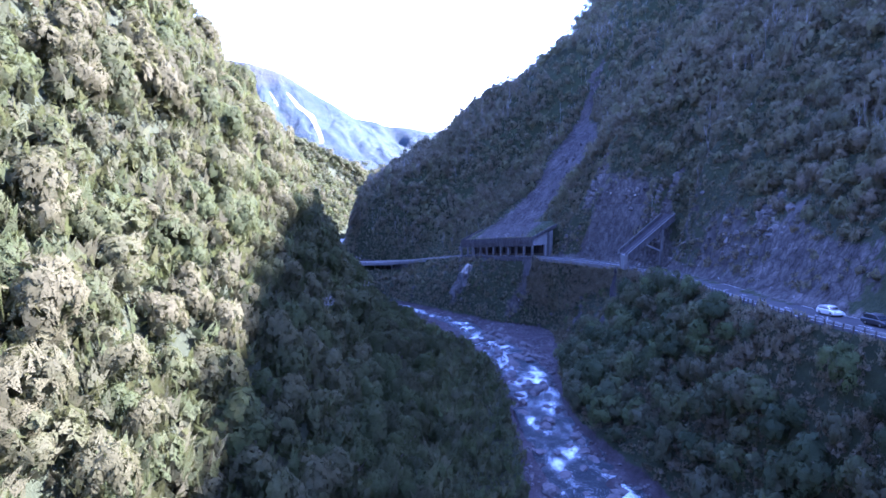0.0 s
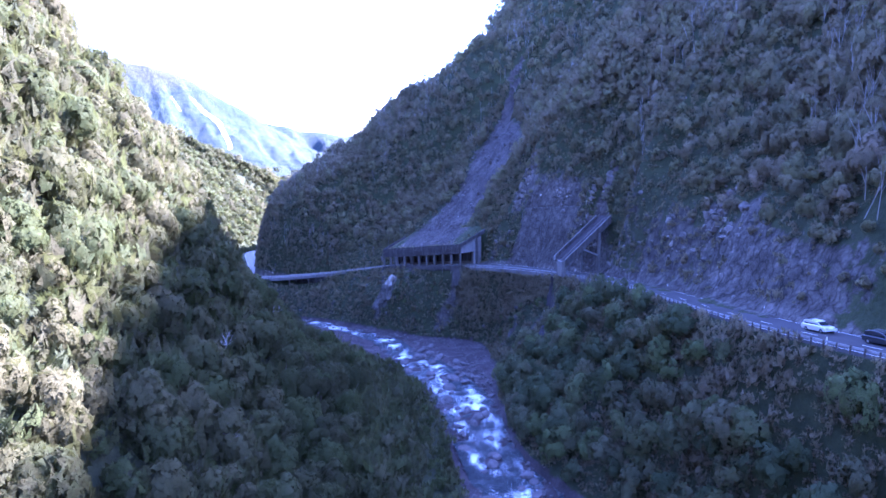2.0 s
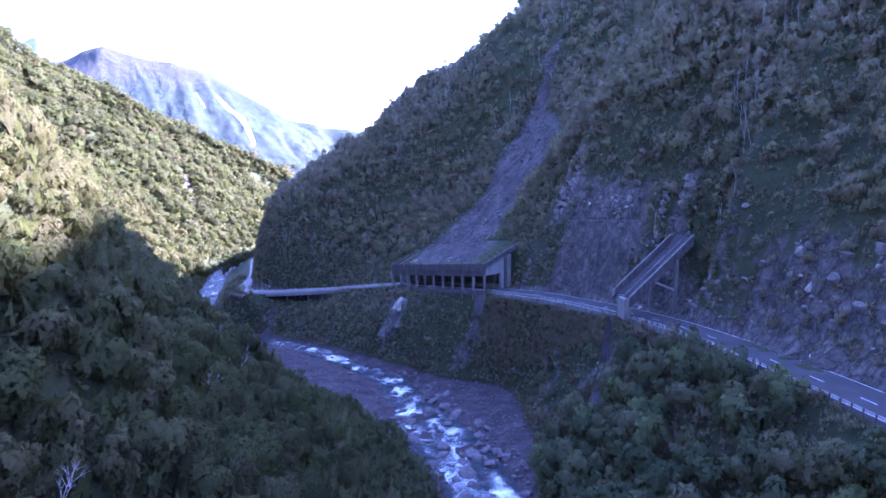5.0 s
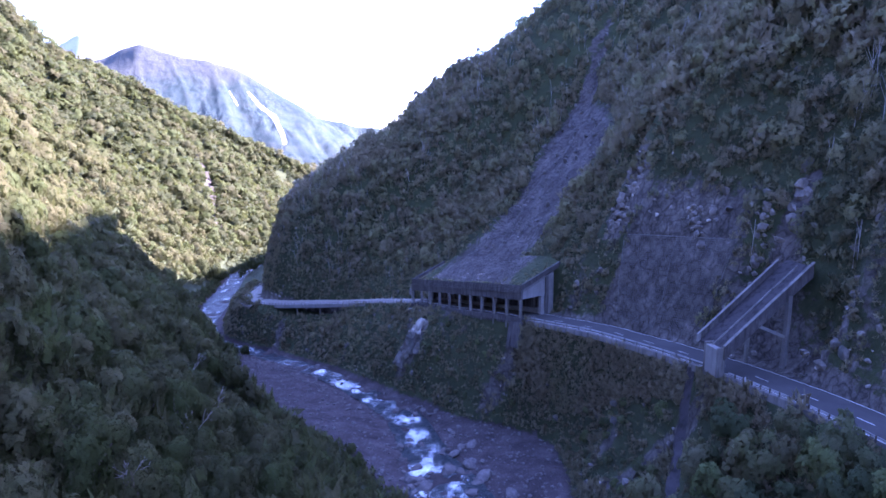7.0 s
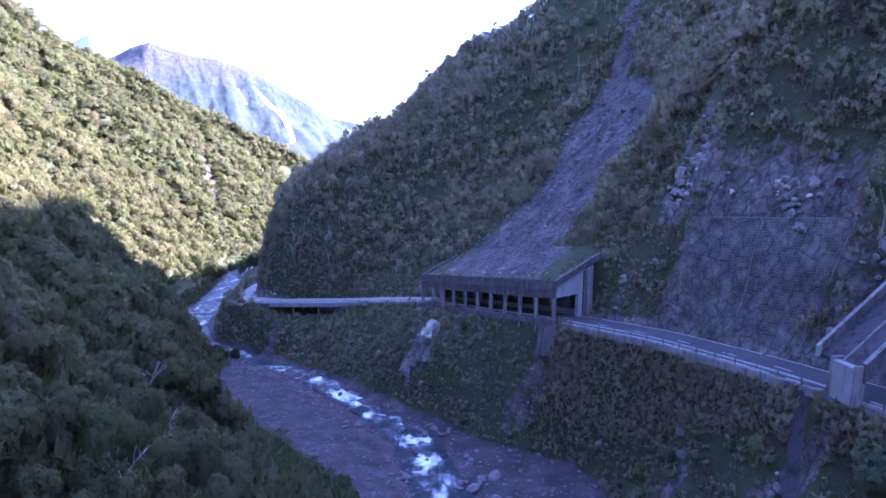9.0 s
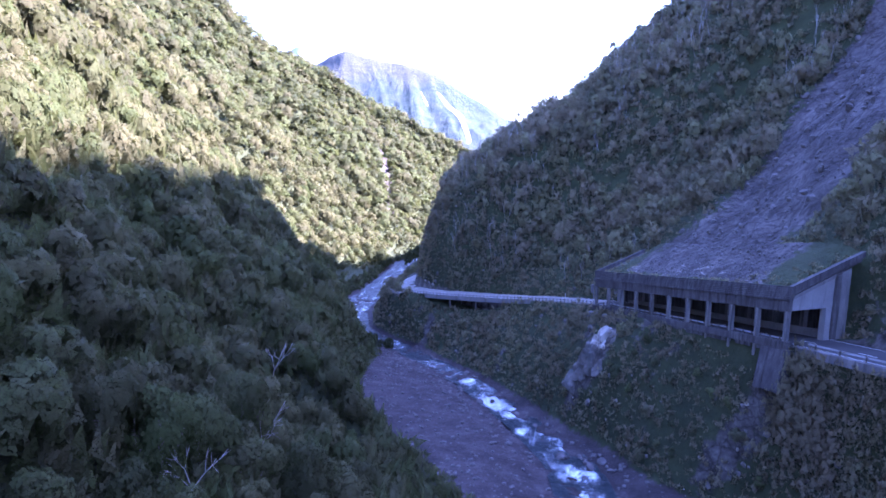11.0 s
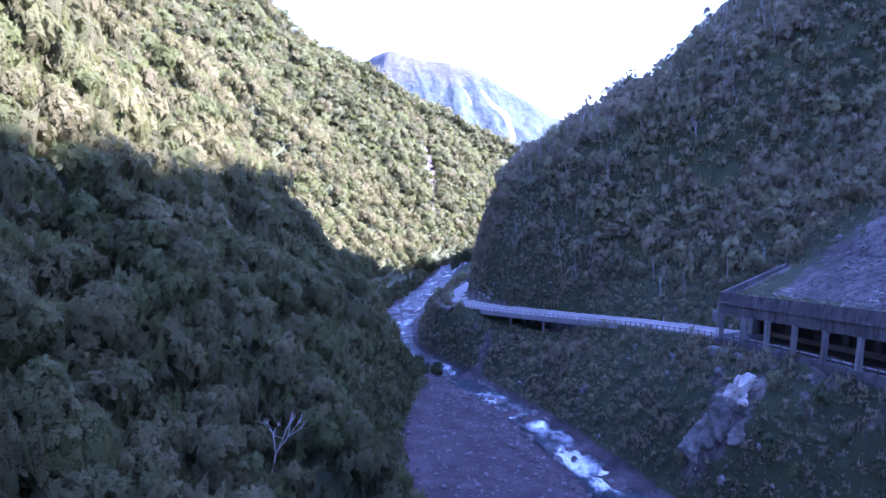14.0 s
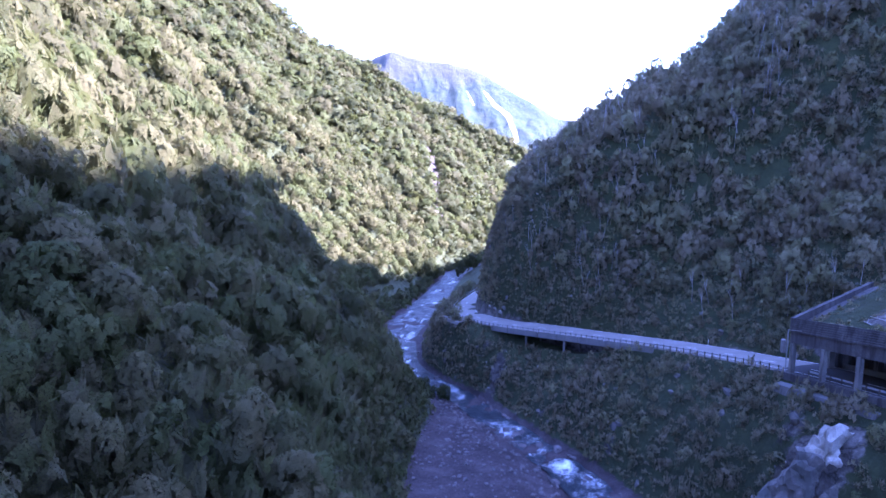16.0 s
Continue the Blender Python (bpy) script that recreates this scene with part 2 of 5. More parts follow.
# heights over the road by distance from its hill side
RIGHT_D = np.array([0, 3, 6, 9, 13, 20, 28, 40, 60, 80, 115, 177, 260, 420], float)
RIGHT = [(-320, [0, 2, 5, 9, 14, 22, 31, 46, 70, 94, 136, 205, 315, 520]),
         (60, [0, 1, 4, 9, 14, 22, 31, 46, 70, 94, 136, 205, 315, 520]),
         (100, [0, 3, 9, 14, 19, 26, 35, 49, 72, 96, 137, 205, 315, 520]),
         (140, [0, 4, 12, 18, 24, 32, 41, 55, 78, 102, 142, 208, 315, 520]),
         (170, [0, 5, 17, 25, 33, 43, 53, 68, 90, 114, 150, 212, 315, 520]),
         (184, [0, 9, 22, 34, 43, 53, 62, 76, 98, 122, 158, 218, 315, 520]),
         (190, [0, 0.5, 4, 20, 36, 50, 61, 76, 98, 122, 158, 218, 315, 520]),
         (205, [0, 0.5, 4, 17, 30, 45, 60, 76, 98, 122, 158, 218, 315, 520]),
         (212, [0, 8, 19, 27, 34, 46, 60, 76, 98, 122, 158, 218, 315, 520]),
         (240, [0, 9, 19, 28, 38, 54, 66, 80, 102, 124, 158, 218, 315, 520]),
         (252, [0, 5, 15, 22, 31, 46, 62, 76, 98, 119, 154, 214, 315, 520]),
         (259, [0, 0.5, 13.5, 16, 21, 33, 54, 71, 94, 114, 150, 210, 315, 520]),
         (290, [0, 0.5, 13.8, 15, 17, 22, 31, 44, 66, 90, 124, 190, 300, 520]),
         (311, [0, 0.5, 13.0, 14.5, 16.5, 21, 29, 42, 63, 86, 116, 180, 285, 520]),
         (318, [0, 3, 6, 9, 11.5, 18, 27, 41, 61, 84, 113, 177, 280, 520]),
         (333, [0, 3, 6, 9, 11, 17, 26, 40, 60, 82, 110, 172, 280, 520]),
         (370, [0, 4, 8, 11, 14, 20, 27, 38, 56, 75, 108, 166, 275, 520]),
         (390, [0, 12, 22, 28, 34, 42, 49, 58, 71, 84, 110, 162, 270, 520]),
         (420, [0, 20, 32, 39, 46, 54, 60, 67, 77, 88, 110, 156, 261, 520]),
         (450, [0, 14, 23, 29, 35, 44, 52, 61, 73, 83, 105, 150, 255, 520]),
         (520, [0, 3, 6, 9, 12, 18, 24, 32, 44, 56, 82, 130, 245, 520]),
         (2400, [0, 2, 4, 7, 10, 15, 22, 32, 48, 64, 92, 140, 235, 520])]
# share of the drop from road to bed, by share of the way
BANK_U = np.array([0, 0.1, 0.2, 0.35, 0.5, 0.65, 0.8, 0.92, 1.0])
BANK = [(-320, [0, 0.06, 0.16, 0.32, 0.5, 0.68, 0.86, 0.96, 1.0]),
        (100, [0, 0.09, 0.22, 0.42, 0.6, 0.76, 0.9, 0.97, 1.0]),
        (150, [0, 0.12, 0.28, 0.48, 0.65, 0.8, 0.92, 0.98, 1.0]),
        (200, [0, 0.25, 0.42, 0.6, 0.74, 0.85, 0.94, 0.985, 1.0]),
        (232, [0, 0.36, 0.58, 0.74, 0.86, 0.95, 0.985, 0.995, 1.0]),
        (255, [0, 0.22, 0.38, 0.56, 0.7, 0.82, 0.92, 0.97, 1.0]),
        (288, [0, 0.06, 0.13, 0.2, 0.3, 0.5, 0.74, 0.92, 1.0]),
        (320, [0, 0.1, 0.2, 0.33, 0.48, 0.64, 0.82, 0.94, 1.0]),
        (345, [0, 0.2, 0.3, 0.4, 0.5, 0.64, 0.82, 0.95, 1.0]),
        (362, [0, 0.1, 0.16, 0.24, 0.36, 0.54, 0.78, 0.94, 1.0]),
        (380, [0, 0.005, 0.015, 0.04, 0.14, 0.42, 0.74, 0.93, 1.0]),
        (400, [0, 0.005, 0.015, 0.06, 0.2, 0.45, 0.74, 0.93, 1.0]),
        (430, [0, 0.05, 0.14, 0.3, 0.5, 0.7, 0.86, 0.96, 1.0]),
        (2400, [0, 0.05, 0.14, 0.3, 0.5, 0.7, 0.86, 0.96, 1.0])]
crest_right = line([(-320, 176), (60, 190), (116, 208), (144, 226), (170, 233), (201, 240), (235, 247), (270, 249), (305, 249), (335, 247), (364, 262), (409, 274), (440, 266), (500, 264),
                    (560, 282), (600, 254), (660, 250), (760, 242), (900, 170), (1200, 100), (2400, 60)], 7)
crest_lift = line([(-320, 0), (245, 0), (270, 2), (294, 8), (313, 14), (340, 15), (358, 11), (380, 11), (424, 14), (470, 4), (500, 0), (2400, 0)], 6)   # added height on the unseen ridge top, to shade the left slope
# height taken off the unseen ridge top, to let sun onto the left slope
crest_cut = line([(-320, 0), (455, 0), (490, 8), (560, 12), (610, 10), (680, 0), (2400, 0)], 6)
sink = line([(-320, 0), (340, 0), (346, 1.8), (350, 4.4), (366, 4.8), (373, 0), (2400, 0)], 1.5)      # ground under the bridge


def table(rows, knots, y, d):
    """Profile height at station y and distance d, from rows of heights at knots."""
    ys = np.array([r[0] for r in rows], float)
    H = np.array([r[1] for r in rows], float)
    k = np.clip(np.searchsorted(ys, y) - 1, 0, len(ys) - 2)
    f = np.clip((y - ys[k]) / (ys[k + 1] - ys[k]), 0, 1)
    f = f * f * (3 - 2 * f)
    j = np.clip(np.searchsorted(knots, d) - 1, 0, len(knots) - 2)
    g = np.clip((d - knots[j]) / (knots[j + 1] - knots[j]), 0, 1)
    a = H[k, j] * (1 - g) + H[k, j + 1] * g
    b = H[k + 1, j] * (1 - g) + H[k + 1, j + 1] * g
    return a * (1 - f) + b * f


RNG = np.random.default_rng(7)
GRID = RNG.random((256, 256))


def value_noise(x, y):
    x, y = np.asarray(x, float), np.asarray(y, float)
    xi, yi = np.floor(x).astype(int), np.floor(y).astype(int)
    fx, fy = x - xi, y - yi
    fx, fy = fx * fx * (3 - 2 * fx), fy * fy * (3 - 2 * fy)
    g = lambda a, b: GRID[a % 256, b % 256]
    return (g(xi, yi) * (1 - fx) + g(xi + 1, yi) * fx) * (1 - fy) + (g(xi, yi + 1) * (1 - fx) + g(xi + 1, yi + 1) * fx) * fy - 0.5


def fbm(x, y, size, octaves=4):
    v, a = 0.0, 1.0
    for o in range(octaves):
        v = v + a * value_noise(x / size + 17.3 * o, y / size + 9.1 * o)
        size, a = size / 2.0, a * 0.5
    return v


def land(x, y):
    """Height of the ground at x, y (arrays)."""
    x, y = np.asarray(x, float), np.asarray(y, float)
    bl, br, bz, ro, ri, rz = bed_left(y), bed_right(y), bed_z(y), road_out(y), road_in(y), road_z(y)
    # bed: a shallow trough about the water
    w = np.abs(x - water_mid(y)) / np.maximum(water_half(y), 1)
    bed = bz - 0.2 + np.clip(w - 0.8, 0, 2.0) * 0.9 + fbm(x, y, 7, 3) * 0.7
    left = bz + 1.4 + table(LEFT, LEFT_D, y, np.maximum(bl - x, 0))
    gully = fbm(x * 0.45, y, 70, 4)
    dl = np.clip((bl - x - 20) / 80, 0, 1)
    left = left + gully * dl * np.where(y > 300, 46, 24) + fbm(x, y, 18, 3) * np.clip((bl - x) / 20, 0, 1) * 4
    top = rz - sink(y) - 0.25
    u = np.clip((ro - x) / np.maximum(ro - br, 1), 0, 1)
    bank = top - table(BANK, BANK_U, y, u) * (top - bz - 1.4)
    bank = bank + fbm(x, y, 9, 4) * 3.2 * np.clip(np.minimum(u, 1 - u) * 5, 0, 1)
    right = rz + table(RIGHT, RIGHT_D, y, np.maximum(x - ri, 0))
    dr = np.clip((x - ri - 2) / 26, 0, 1)
    right = right + fbm(x, y * 0.8, 26, 4) * dr * 9 + fbm(x, y, 90, 3) * np.clip((x - ri - 25) / 60, 0, 1) * 22
    cr = crest_right(y - (x - 170) * 0.27) + (x - 170) * 0.809 + fbm(x, y, 30, 3) * 7
    cr = cr + crest_lift(y - (x - 170) * 0.27) * np.clip((x - 200) / 70, 0, 1) - crest_cut(y - (x - 170) * 0.27) * np.clip((x - 130) / 60, 0, 1)
    over = np.maximum(right - (cr - 12), 0)
    right = np.where(right > cr - 12, cr - 12 + 12 * (1 - np.exp(-over / 12)), right) - np.maximum(x - 480, 0) * 1.2
    z = np.where(x < bl, left, np.where(x < br, bed, np.where(x < ro, bank, np.where(x < ri, top, right))))
    return z


def mesh_of(name, verts, faces, materials, smooth=False, tone=None, slots=None, normals=None):
    """A mesh from arrays; faces all of one size."""
    me = bpy.data.meshes.new(name)
    verts, faces = np.asarray(verts, np.float32), np.asarray(faces, np.int32)
    n, k = faces.shape
    me.vertices.add(len(verts))
    me.vertices.foreach_set("co", verts.ravel())
    me.loops.add(n * k)
    me.loops.foreach_set("vertex_index", faces.ravel())
    me.polygons.add(n)
    me.polygons.foreach_set("loop_start", np.arange(0, n * k, k, dtype=np.int32))
    me.polygons.foreach_set("use_smooth", np.full(n, smooth))
    if slots is not None:
        me.polygons.foreach_set("material_index", np.asarray(slots, np.int32))
    if tone is not None:
        me.attributes.new("tone", "FLOAT", "POINT").data.foreach_set("value", np.asarray(tone, np.float32))
    for m in materials:
        me.materials.append(m)
    me.update()
    me.validate()
    if normals is not None:
        me.attributes.new("custom_normal", "FLOAT_VECTOR", "POINT").data.foreach_set("vector", np.asarray(normals, np.float32).ravel())
        me.update()
    return me


def grid_faces(rows, cols):
    a = np.arange(rows * cols).reshape(rows, cols)
    return np.stack([a[:-1, :-1], a[:-1, 1:], a[1:, 1:], a[1:, :-1]], -1).reshape(-1, 4)


# stations and columns of the sheet
st = np.concatenate([np.arange(-320, -40, 20.0), np.arange(-40, 480, 2.0), np.arange(480, 800, 8.0), np.arange(800, 2401, 40.0)])
ld = np.concatenate([[1400, 1000, 750, 600, 500, 430, 370, 320, 280, 245, 215, 190, 168, 148, 130], np.arange(118, 0, -3.0)])
rd = np.concatenate([np.arange(1.5, 46, 1.5), np.arange(48, 120, 4.0), [126, 134, 144, 156, 170, 186, 204, 224, 250, 280, 330, 400, 520, 700, 1000]])
S = st[:, None]
cols = [bed_left(S) - ld[None], bed_left(S) + (bed_right(S) - bed_left(S)) * np.linspace(0, 1, 22)[None],
        bed_right(S) + (road_out(S) - bed_right(S)) * np.linspace(0.03, 0.995, 22)[None],
        road_out(S) + (road_in(S) - road_out(S)) * np.array([[0.02, 0.5, 0.98]]), road_in(S) + rd[None]]
GX = np.concatenate(cols, 1)
GY = np.repeat(S, GX.shape[1], 1)
GZ = land(GX, GY)


def blob(x, y, cx, cy, ax, ay, turn=0.0):
    """1 in the middle of an ellipse on the plan, 0 at its rim and outside."""
    c, s = math.cos(radians(turn)), math.sin(radians(turn))
    u, v = ((x - cx) * c + (y - cy) * s) / ax, (-(x - cx) * s + (y - cy) * c) / ay
    return np.clip(1.6 * (1 - np.sqrt(u * u + v * v)), 0, 1)


def strip(x, y, pts):
    """1 along a line of (x, y, half width), 0 beyond the width."""
    best = np.zeros(np.broadcast(x, y).shape)
    for (x0, y0, w0), (x1, y1, w1) in zip(pts, pts[1:]):
        dx, dy = x1 - x0, y1 - y0
        k = np.clip(((x - x0) * dx + (y - y0) * dy) / (dx * dx + dy * dy), 0, 1)
        d = np.hypot(x - x0 - k * dx, y - y0 - k * dy)
        best = np.maximum(best, np.clip(1.8 * (1 - d / (w0 + (w1 - w0) * k)), 0, 1))
    return best


SLIP = [(22, 296, 34), (34, 299, 29), (44, 300, 25), (54, 309, 25), (64, 318, 26), (72, 332, 20), (81, 353, 9), (89, 361, 5), (98, 372, 3)]
CHUTE = [(77, 203, 1.5), (81, 206, 2.8), (84, 206.5, 2.2), (86, 206, 1)]


def bare_scree(x, y):
    return np.maximum(strip(x, y, SLIP), strip(x, y, CHUTE)) * (x > road_in(y) + 2)


def bare_rock(x, y):
    ri, ro = road_in(y), road_out(y)
    d = x - ri
    foot = np.clip(1.5 - np.abs(d - 4) / 4.5, 0, 1) * np.clip((y - 84) / 12, 0, 1) * np.clip((262 - y) / 10, 0, 1) * (d > 0) * (np.where(y < 165, 0.66, 0.44) + 0.6 * fbm(x, y, 16, 2))
    net = np.clip(1.6 - np.abs(d - 6) / 6.0, 0, 1) * np.clip((y - 212) / 4, 0, 1) * np.clip((245 - y) / 4, 0, 1) * (d > 0)
    far = np.clip(1.2 - np.abs(d - 6) / 8, 0, 1) * np.clip((y - 405) / 12, 0, 1) * np.clip((470 - y) / 10, 0, 1) * (d > 0)
    near = blob(x, y, 82, 143, 5, 5) * 0.9 + blob(x, y, 80, 130, 5, 5) * 0.8 + blob(x, y, 78, 168, 5, 6) * 0.8
    upper = blob(x, y, 69.5, 255, 4, 6) + blob(x, y, 68, 246, 4, 6) + blob(x, y, 64, 249, 4, 6) * 0.9 + blob(x, y, 79, 204, 4, 6) * 0.9
    bluff = blob(x, y, 12, 289, 5, 5) + blob(x, y, 7, 291, 5, 4)
    under = strip(x, y, [(62, 196, 2.5), (52, 205, 2.5), (45, 212, 2.5)]) * 0.8 + strip(x, y, [(40, 255, 3), (30, 258, 3)]) * 0.7
    spots = np.clip(fbm(x, y, 9, 3) * 3 - 0.85, 0, 1) * ((x > bed_right(y) + 2) & (x < ro) & (y > 195))
    ledge = np.clip(1.4 - np.abs(d - 3) / 4, 0, 1) * np.clip((y - 184) / 3, 0, 1) * np.clip((212 - y) / 3, 0, 1) * (d > 0) * 0.9
    verge = np.clip(1.3 - d / 1.8, 0, 1) * (d > -0.5) * (d < 3) * (y > 60) * (y < 430) * 0.8
    gate = strip(x, y, [(-52, 362, 3), (-56, 357, 3), (-60, 352, 2)]) * 0.9
    return np.clip(np.maximum.reduce([foot, net, far, near, upper, bluff, under, ledge, verge, gate, spots]), 0, 1)


SPILL = [(63.2, 201.6), (61.8, 200.1), (60.7, 198.6), (59.0, 196.0), (56.8, 192.2), (54.5, 188.4), (52.5, 185.0)]


def near_spill(x, y):
    return strip(x, y, [(a, b, 2.9) for a, b in SPILL])


def bed_share(x, y):
    return np.clip(np.minimum(x - bed_left(y), bed_right(y) - x) / 2.5 + 0.6, 0, 1)


def far_scar(x, y):
    return strip(x, y, [(-176, 660, 3), (-190, 688, 4), (-203, 714, 5), (-220, 748, 6), (-236, 777, 4)])


def ground_material():
    m, N, Lk, b = mat("ground", 0.95, 0.0, 0.2)

    def layer(stops, scale, fine):
        c = math_node(N, Lk, "ADD", math_node(N, Lk, "MULTIPLY", noise_node(N, Lk, scale), 0.55), math_node(N, Lk, "MULTIPLY", noise_node(N, Lk, fine, 8.0, 0.7), 0.45))
        return ramp(N, Lk, c, stops)

    def share(name):
        a = N.new("ShaderNodeAttribute")
        a.attribute_name = name
        v = math_node(N, Lk, "ADD", a.outputs["Fac"], math_node(N, Lk, "MULTIPLY", math_node(N, Lk, "SUBTRACT", noise_node(N, Lk, 0.45, 6.0, 0.65), 0.5), 1.3))
        return ramp(N, Lk, v, [(0.42, (0, 0, 0)), (0.56, (1, 1, 1))])

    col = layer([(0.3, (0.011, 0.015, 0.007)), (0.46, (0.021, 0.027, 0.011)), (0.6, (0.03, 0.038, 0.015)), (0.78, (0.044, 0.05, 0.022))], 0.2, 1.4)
    rock = layer([(0.32, (0.014, 0.013, 0.011)), (0.44, (0.042, 0.037, 0.032)), (0.55, (0.075, 0.067, 0.06)), (0.68, (0.14, 0.128, 0.115)), (0.8, (0.24, 0.225, 0.21))], 0.3, 1.3)
    scree = layer([(0.32, (0.015, 0.013, 0.012)), (0.46, (0.042, 0.037, 0.034)), (0.58, (0.076, 0.067, 0.062)), (0.74, (0.145, 0.132, 0.123))], 0.12, 0.9)
    gravel = layer([(0.34, (0.014, 0.0105, 0.0105)), (0.5, (0.034, 0.026, 0.026)), (0.68, (0.078, 0.064, 0.064))], 0.2, 2.6)
    # cracks and joints of the broken rock
    warp = N.new("ShaderNodeVectorMath")
    warp.operation = "ADD"
    gp = N.new("ShaderNodeNewGeometry")
    wob = N.new("ShaderNodeTexNoise")
    wob.inputs["Scale"].default_value, wob.inputs["Detail"].default_value = 0.35, 7.0
    Lk.new(gp.outputs["Position"], wob.inputs["Vector"])
    grow = N.new("ShaderNodeVectorMath")
    grow.operation = "SCALE"
    grow.inputs["Scale"].default_value = 5.0
    Lk.new(wob.outputs["Color"], grow.inputs[0])
    Lk.new(gp.outputs["Position"], warp.inputs[0])
    Lk.new(grow.outputs[0], warp.inputs[1])
    turn = N.new("ShaderNodeMapping")
    turn.inputs["Rotation"].default_value = (0.5, 0.6, 0.7)
    turn.inputs["Scale"].default_value = (0.12, 0.42, 0.3)
    Lk.new(warp.outputs[0], turn.inputs["Vector"])
    joint = N.new("ShaderNodeTexVoronoi")
    joint.feature = "DISTANCE_TO_EDGE"
    joint.inputs["Scale"].default_value = 1.0
    Lk.new(turn.outputs[0], joint.inputs["Vector"])
    dark = ramp(N, Lk, joint.outputs["Distance"], [(0.0, (0.3, 0.29, 0.28)), (0.04, (0.75, 0.74, 0.73)), (0.12, (1.0, 1.0, 1.0)), (0.5, (1.2, 1.19, 1.18))])
    rock, scree = mixc(N, Lk, 1.0, rock, dark, "MULTIPLY"), mixc(N, Lk, 1.0, scree, dark, "MULTIPLY")
    for name, tone in (("rock", rock), ("scree", scree), ("gravel", gravel)):
        col = mixc(N, Lk, share(name), col, tone)
    Lk.new(col, b.inputs["Base Color"])
    v = N.new("ShaderNodeTexVoronoi")
    v.inputs["Scale"].default_value = 0.55
    g = N.new("ShaderNodeNewGeometry")
    Lk.new(g.outputs["Position"], v.inputs["Vector"])
    h = math_node(N, Lk, "ADD", noise_node(N, Lk, 0.8, 9.0, 0.7), math_node(N, Lk, "MULTIPLY", v.outputs["Distance"], 0.35))
    bump(N, Lk, b, h, 0.9, 0.6)
    return m


GROUND = ground_material()
# rough broken relief where rock lies bare
RK, SC = bare_rock(GX, GY), np.maximum(bare_scree(GX, GY), far_scar(GX, GY))
GZ = GZ + RK * (fbm(GX * 1.3, GY, 5, 4) * 3.4) + SC * (fbm((GX + GY) * 0.5, GY - GX, 7, 4) * 2.6 - (np.abs(fbm(GX * 0.35 + GZ * 0.3, GY * 0.8 - GZ * 0.9, 9, 3)) * 5 - 0.9) * np.clip((GX - 38) / 14, 0, 1) - 0.8)
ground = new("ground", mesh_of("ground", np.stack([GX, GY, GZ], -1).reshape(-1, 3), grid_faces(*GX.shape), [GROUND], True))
for name, val in (("rock", RK), ("scree", SC), ("gravel", bed_share(GX, GY))):
    ground.data.attributes.new(name, "FLOAT", "POINT").data.foreach_set("value", val.ravel().astype(np.float32))
tagged(ground, "steep gorge ground of forest soil, bare rock, scree and river gravel", "ground", kind="structure")


# ---------------------------------------------------------------- helpers for things
def part(name, bm, material, parent, label=""):
    me = bpy.data.meshes.new(name)
    bm.to_mesh(me)
    bm.free()
    me.materials.append(material)
    ob = new(name, me)
    if parent is not None:
        ob.parent = parent
    if label:
        tagged(ob, label)
    return ob


def thing(name, label, category, at=(0, 0, 0), group="", kind=""):
    ob = new(name)
    ob.location = at
    ob.empty_display_size = 0.3
    return tagged(ob, label, category, group, kind)


def box_bm(size, m=None, bevel=0.04, bm=None):
    """A box with bevelled edges, set by the pose m; joins a given bmesh."""
    own = bmesh.new()
    bmesh.ops.create_cube(own, size=1.0)
    bmesh.ops.scale(own, vec=size, verts=own.verts)
    if bevel:
        bmesh.ops.bevel(own, geom=own.edges[:], offset=bevel, segments=1, affect="EDGES")
    if m is not None:
        bmesh.ops.transform(own, matrix=m, verts=own.verts)
    if bm is None:
        return own
    me = bpy.data.meshes.new("join")
    own.to_mesh(me)
    own.free()
    bm.from_mesh(me)
    bpy.data.meshes.remove(me)
    return bm


def loft_bm(sections, closed=True, caps=True):
    """A skin over sections, each a list of points of one length."""
    bm = bmesh.new()
    rings = [[bm.verts.new(p) for p in s] for s in sections]
    n = len(rings[0])
    for a, b in zip(rings, rings[1:]):
        for i in range(n if closed else n - 1):
            bm.faces.new((a[i], a[(i + 1) % n], b[(i + 1) % n], b[i]))
    if closed and caps:
        bm.faces.new(rings[0][::-1])
        bm.faces.new(rings[-1])
    bmesh.ops.recalc_face_normals(bm, faces=bm.faces[:])
    return bm


def beam_bm(a, b, w, h, bevel=0.03, up=(0, 0, 1)):
    """A straight beam from a to b, w wide and h high."""
    a, b = Vector(a), Vector(b)
    d = b - a
    x = d.normalized()
    side = Vector(up).cross(x).normalized()
    if side.length < 0.5:
        side = Vector((1, 0, 0))
    top = x.cross(side)
    m = Matrix((( *x, 0), (*side, 0), (*top, 0), (0, 0, 0, 1))).transposed()
    m.translation = (a + b) / 2
    return box_bm((d.length, w, h), m, bevel)


# ---------------------------------------------------------------- the road, as a line with arc length
ry = np.arange(-60, 700, 1.0)
edge_line = np.stack([road_out(ry), ry, road_z(ry)], -1)
tang = np.gradient(edge_line[:, :2], axis=0)
tang /= np.linalg.norm(tang, axis=1)[:, None]
norm = np.stack([tang[:, 1], -tang[:, 0]], -1)               # towards the hill
arc = np.concatenate([[0], np.cumsum(np.linalg.norm(np.diff(edge_line, axis=0), axis=1))])


def on_road(s, off=0.0, up=0.0):
    """A point of the road: s metres along, off metres from its outer edge towards the hill."""
    p = [np.interp(s, arc, edge_line[:, i]) for i in range(3)]
    n = [np.interp(s, arc, norm[:, i]) for i in range(2)]
    return Vector((p[0] + n[0] * off, p[1] + n[1] * off, p[2] + up))


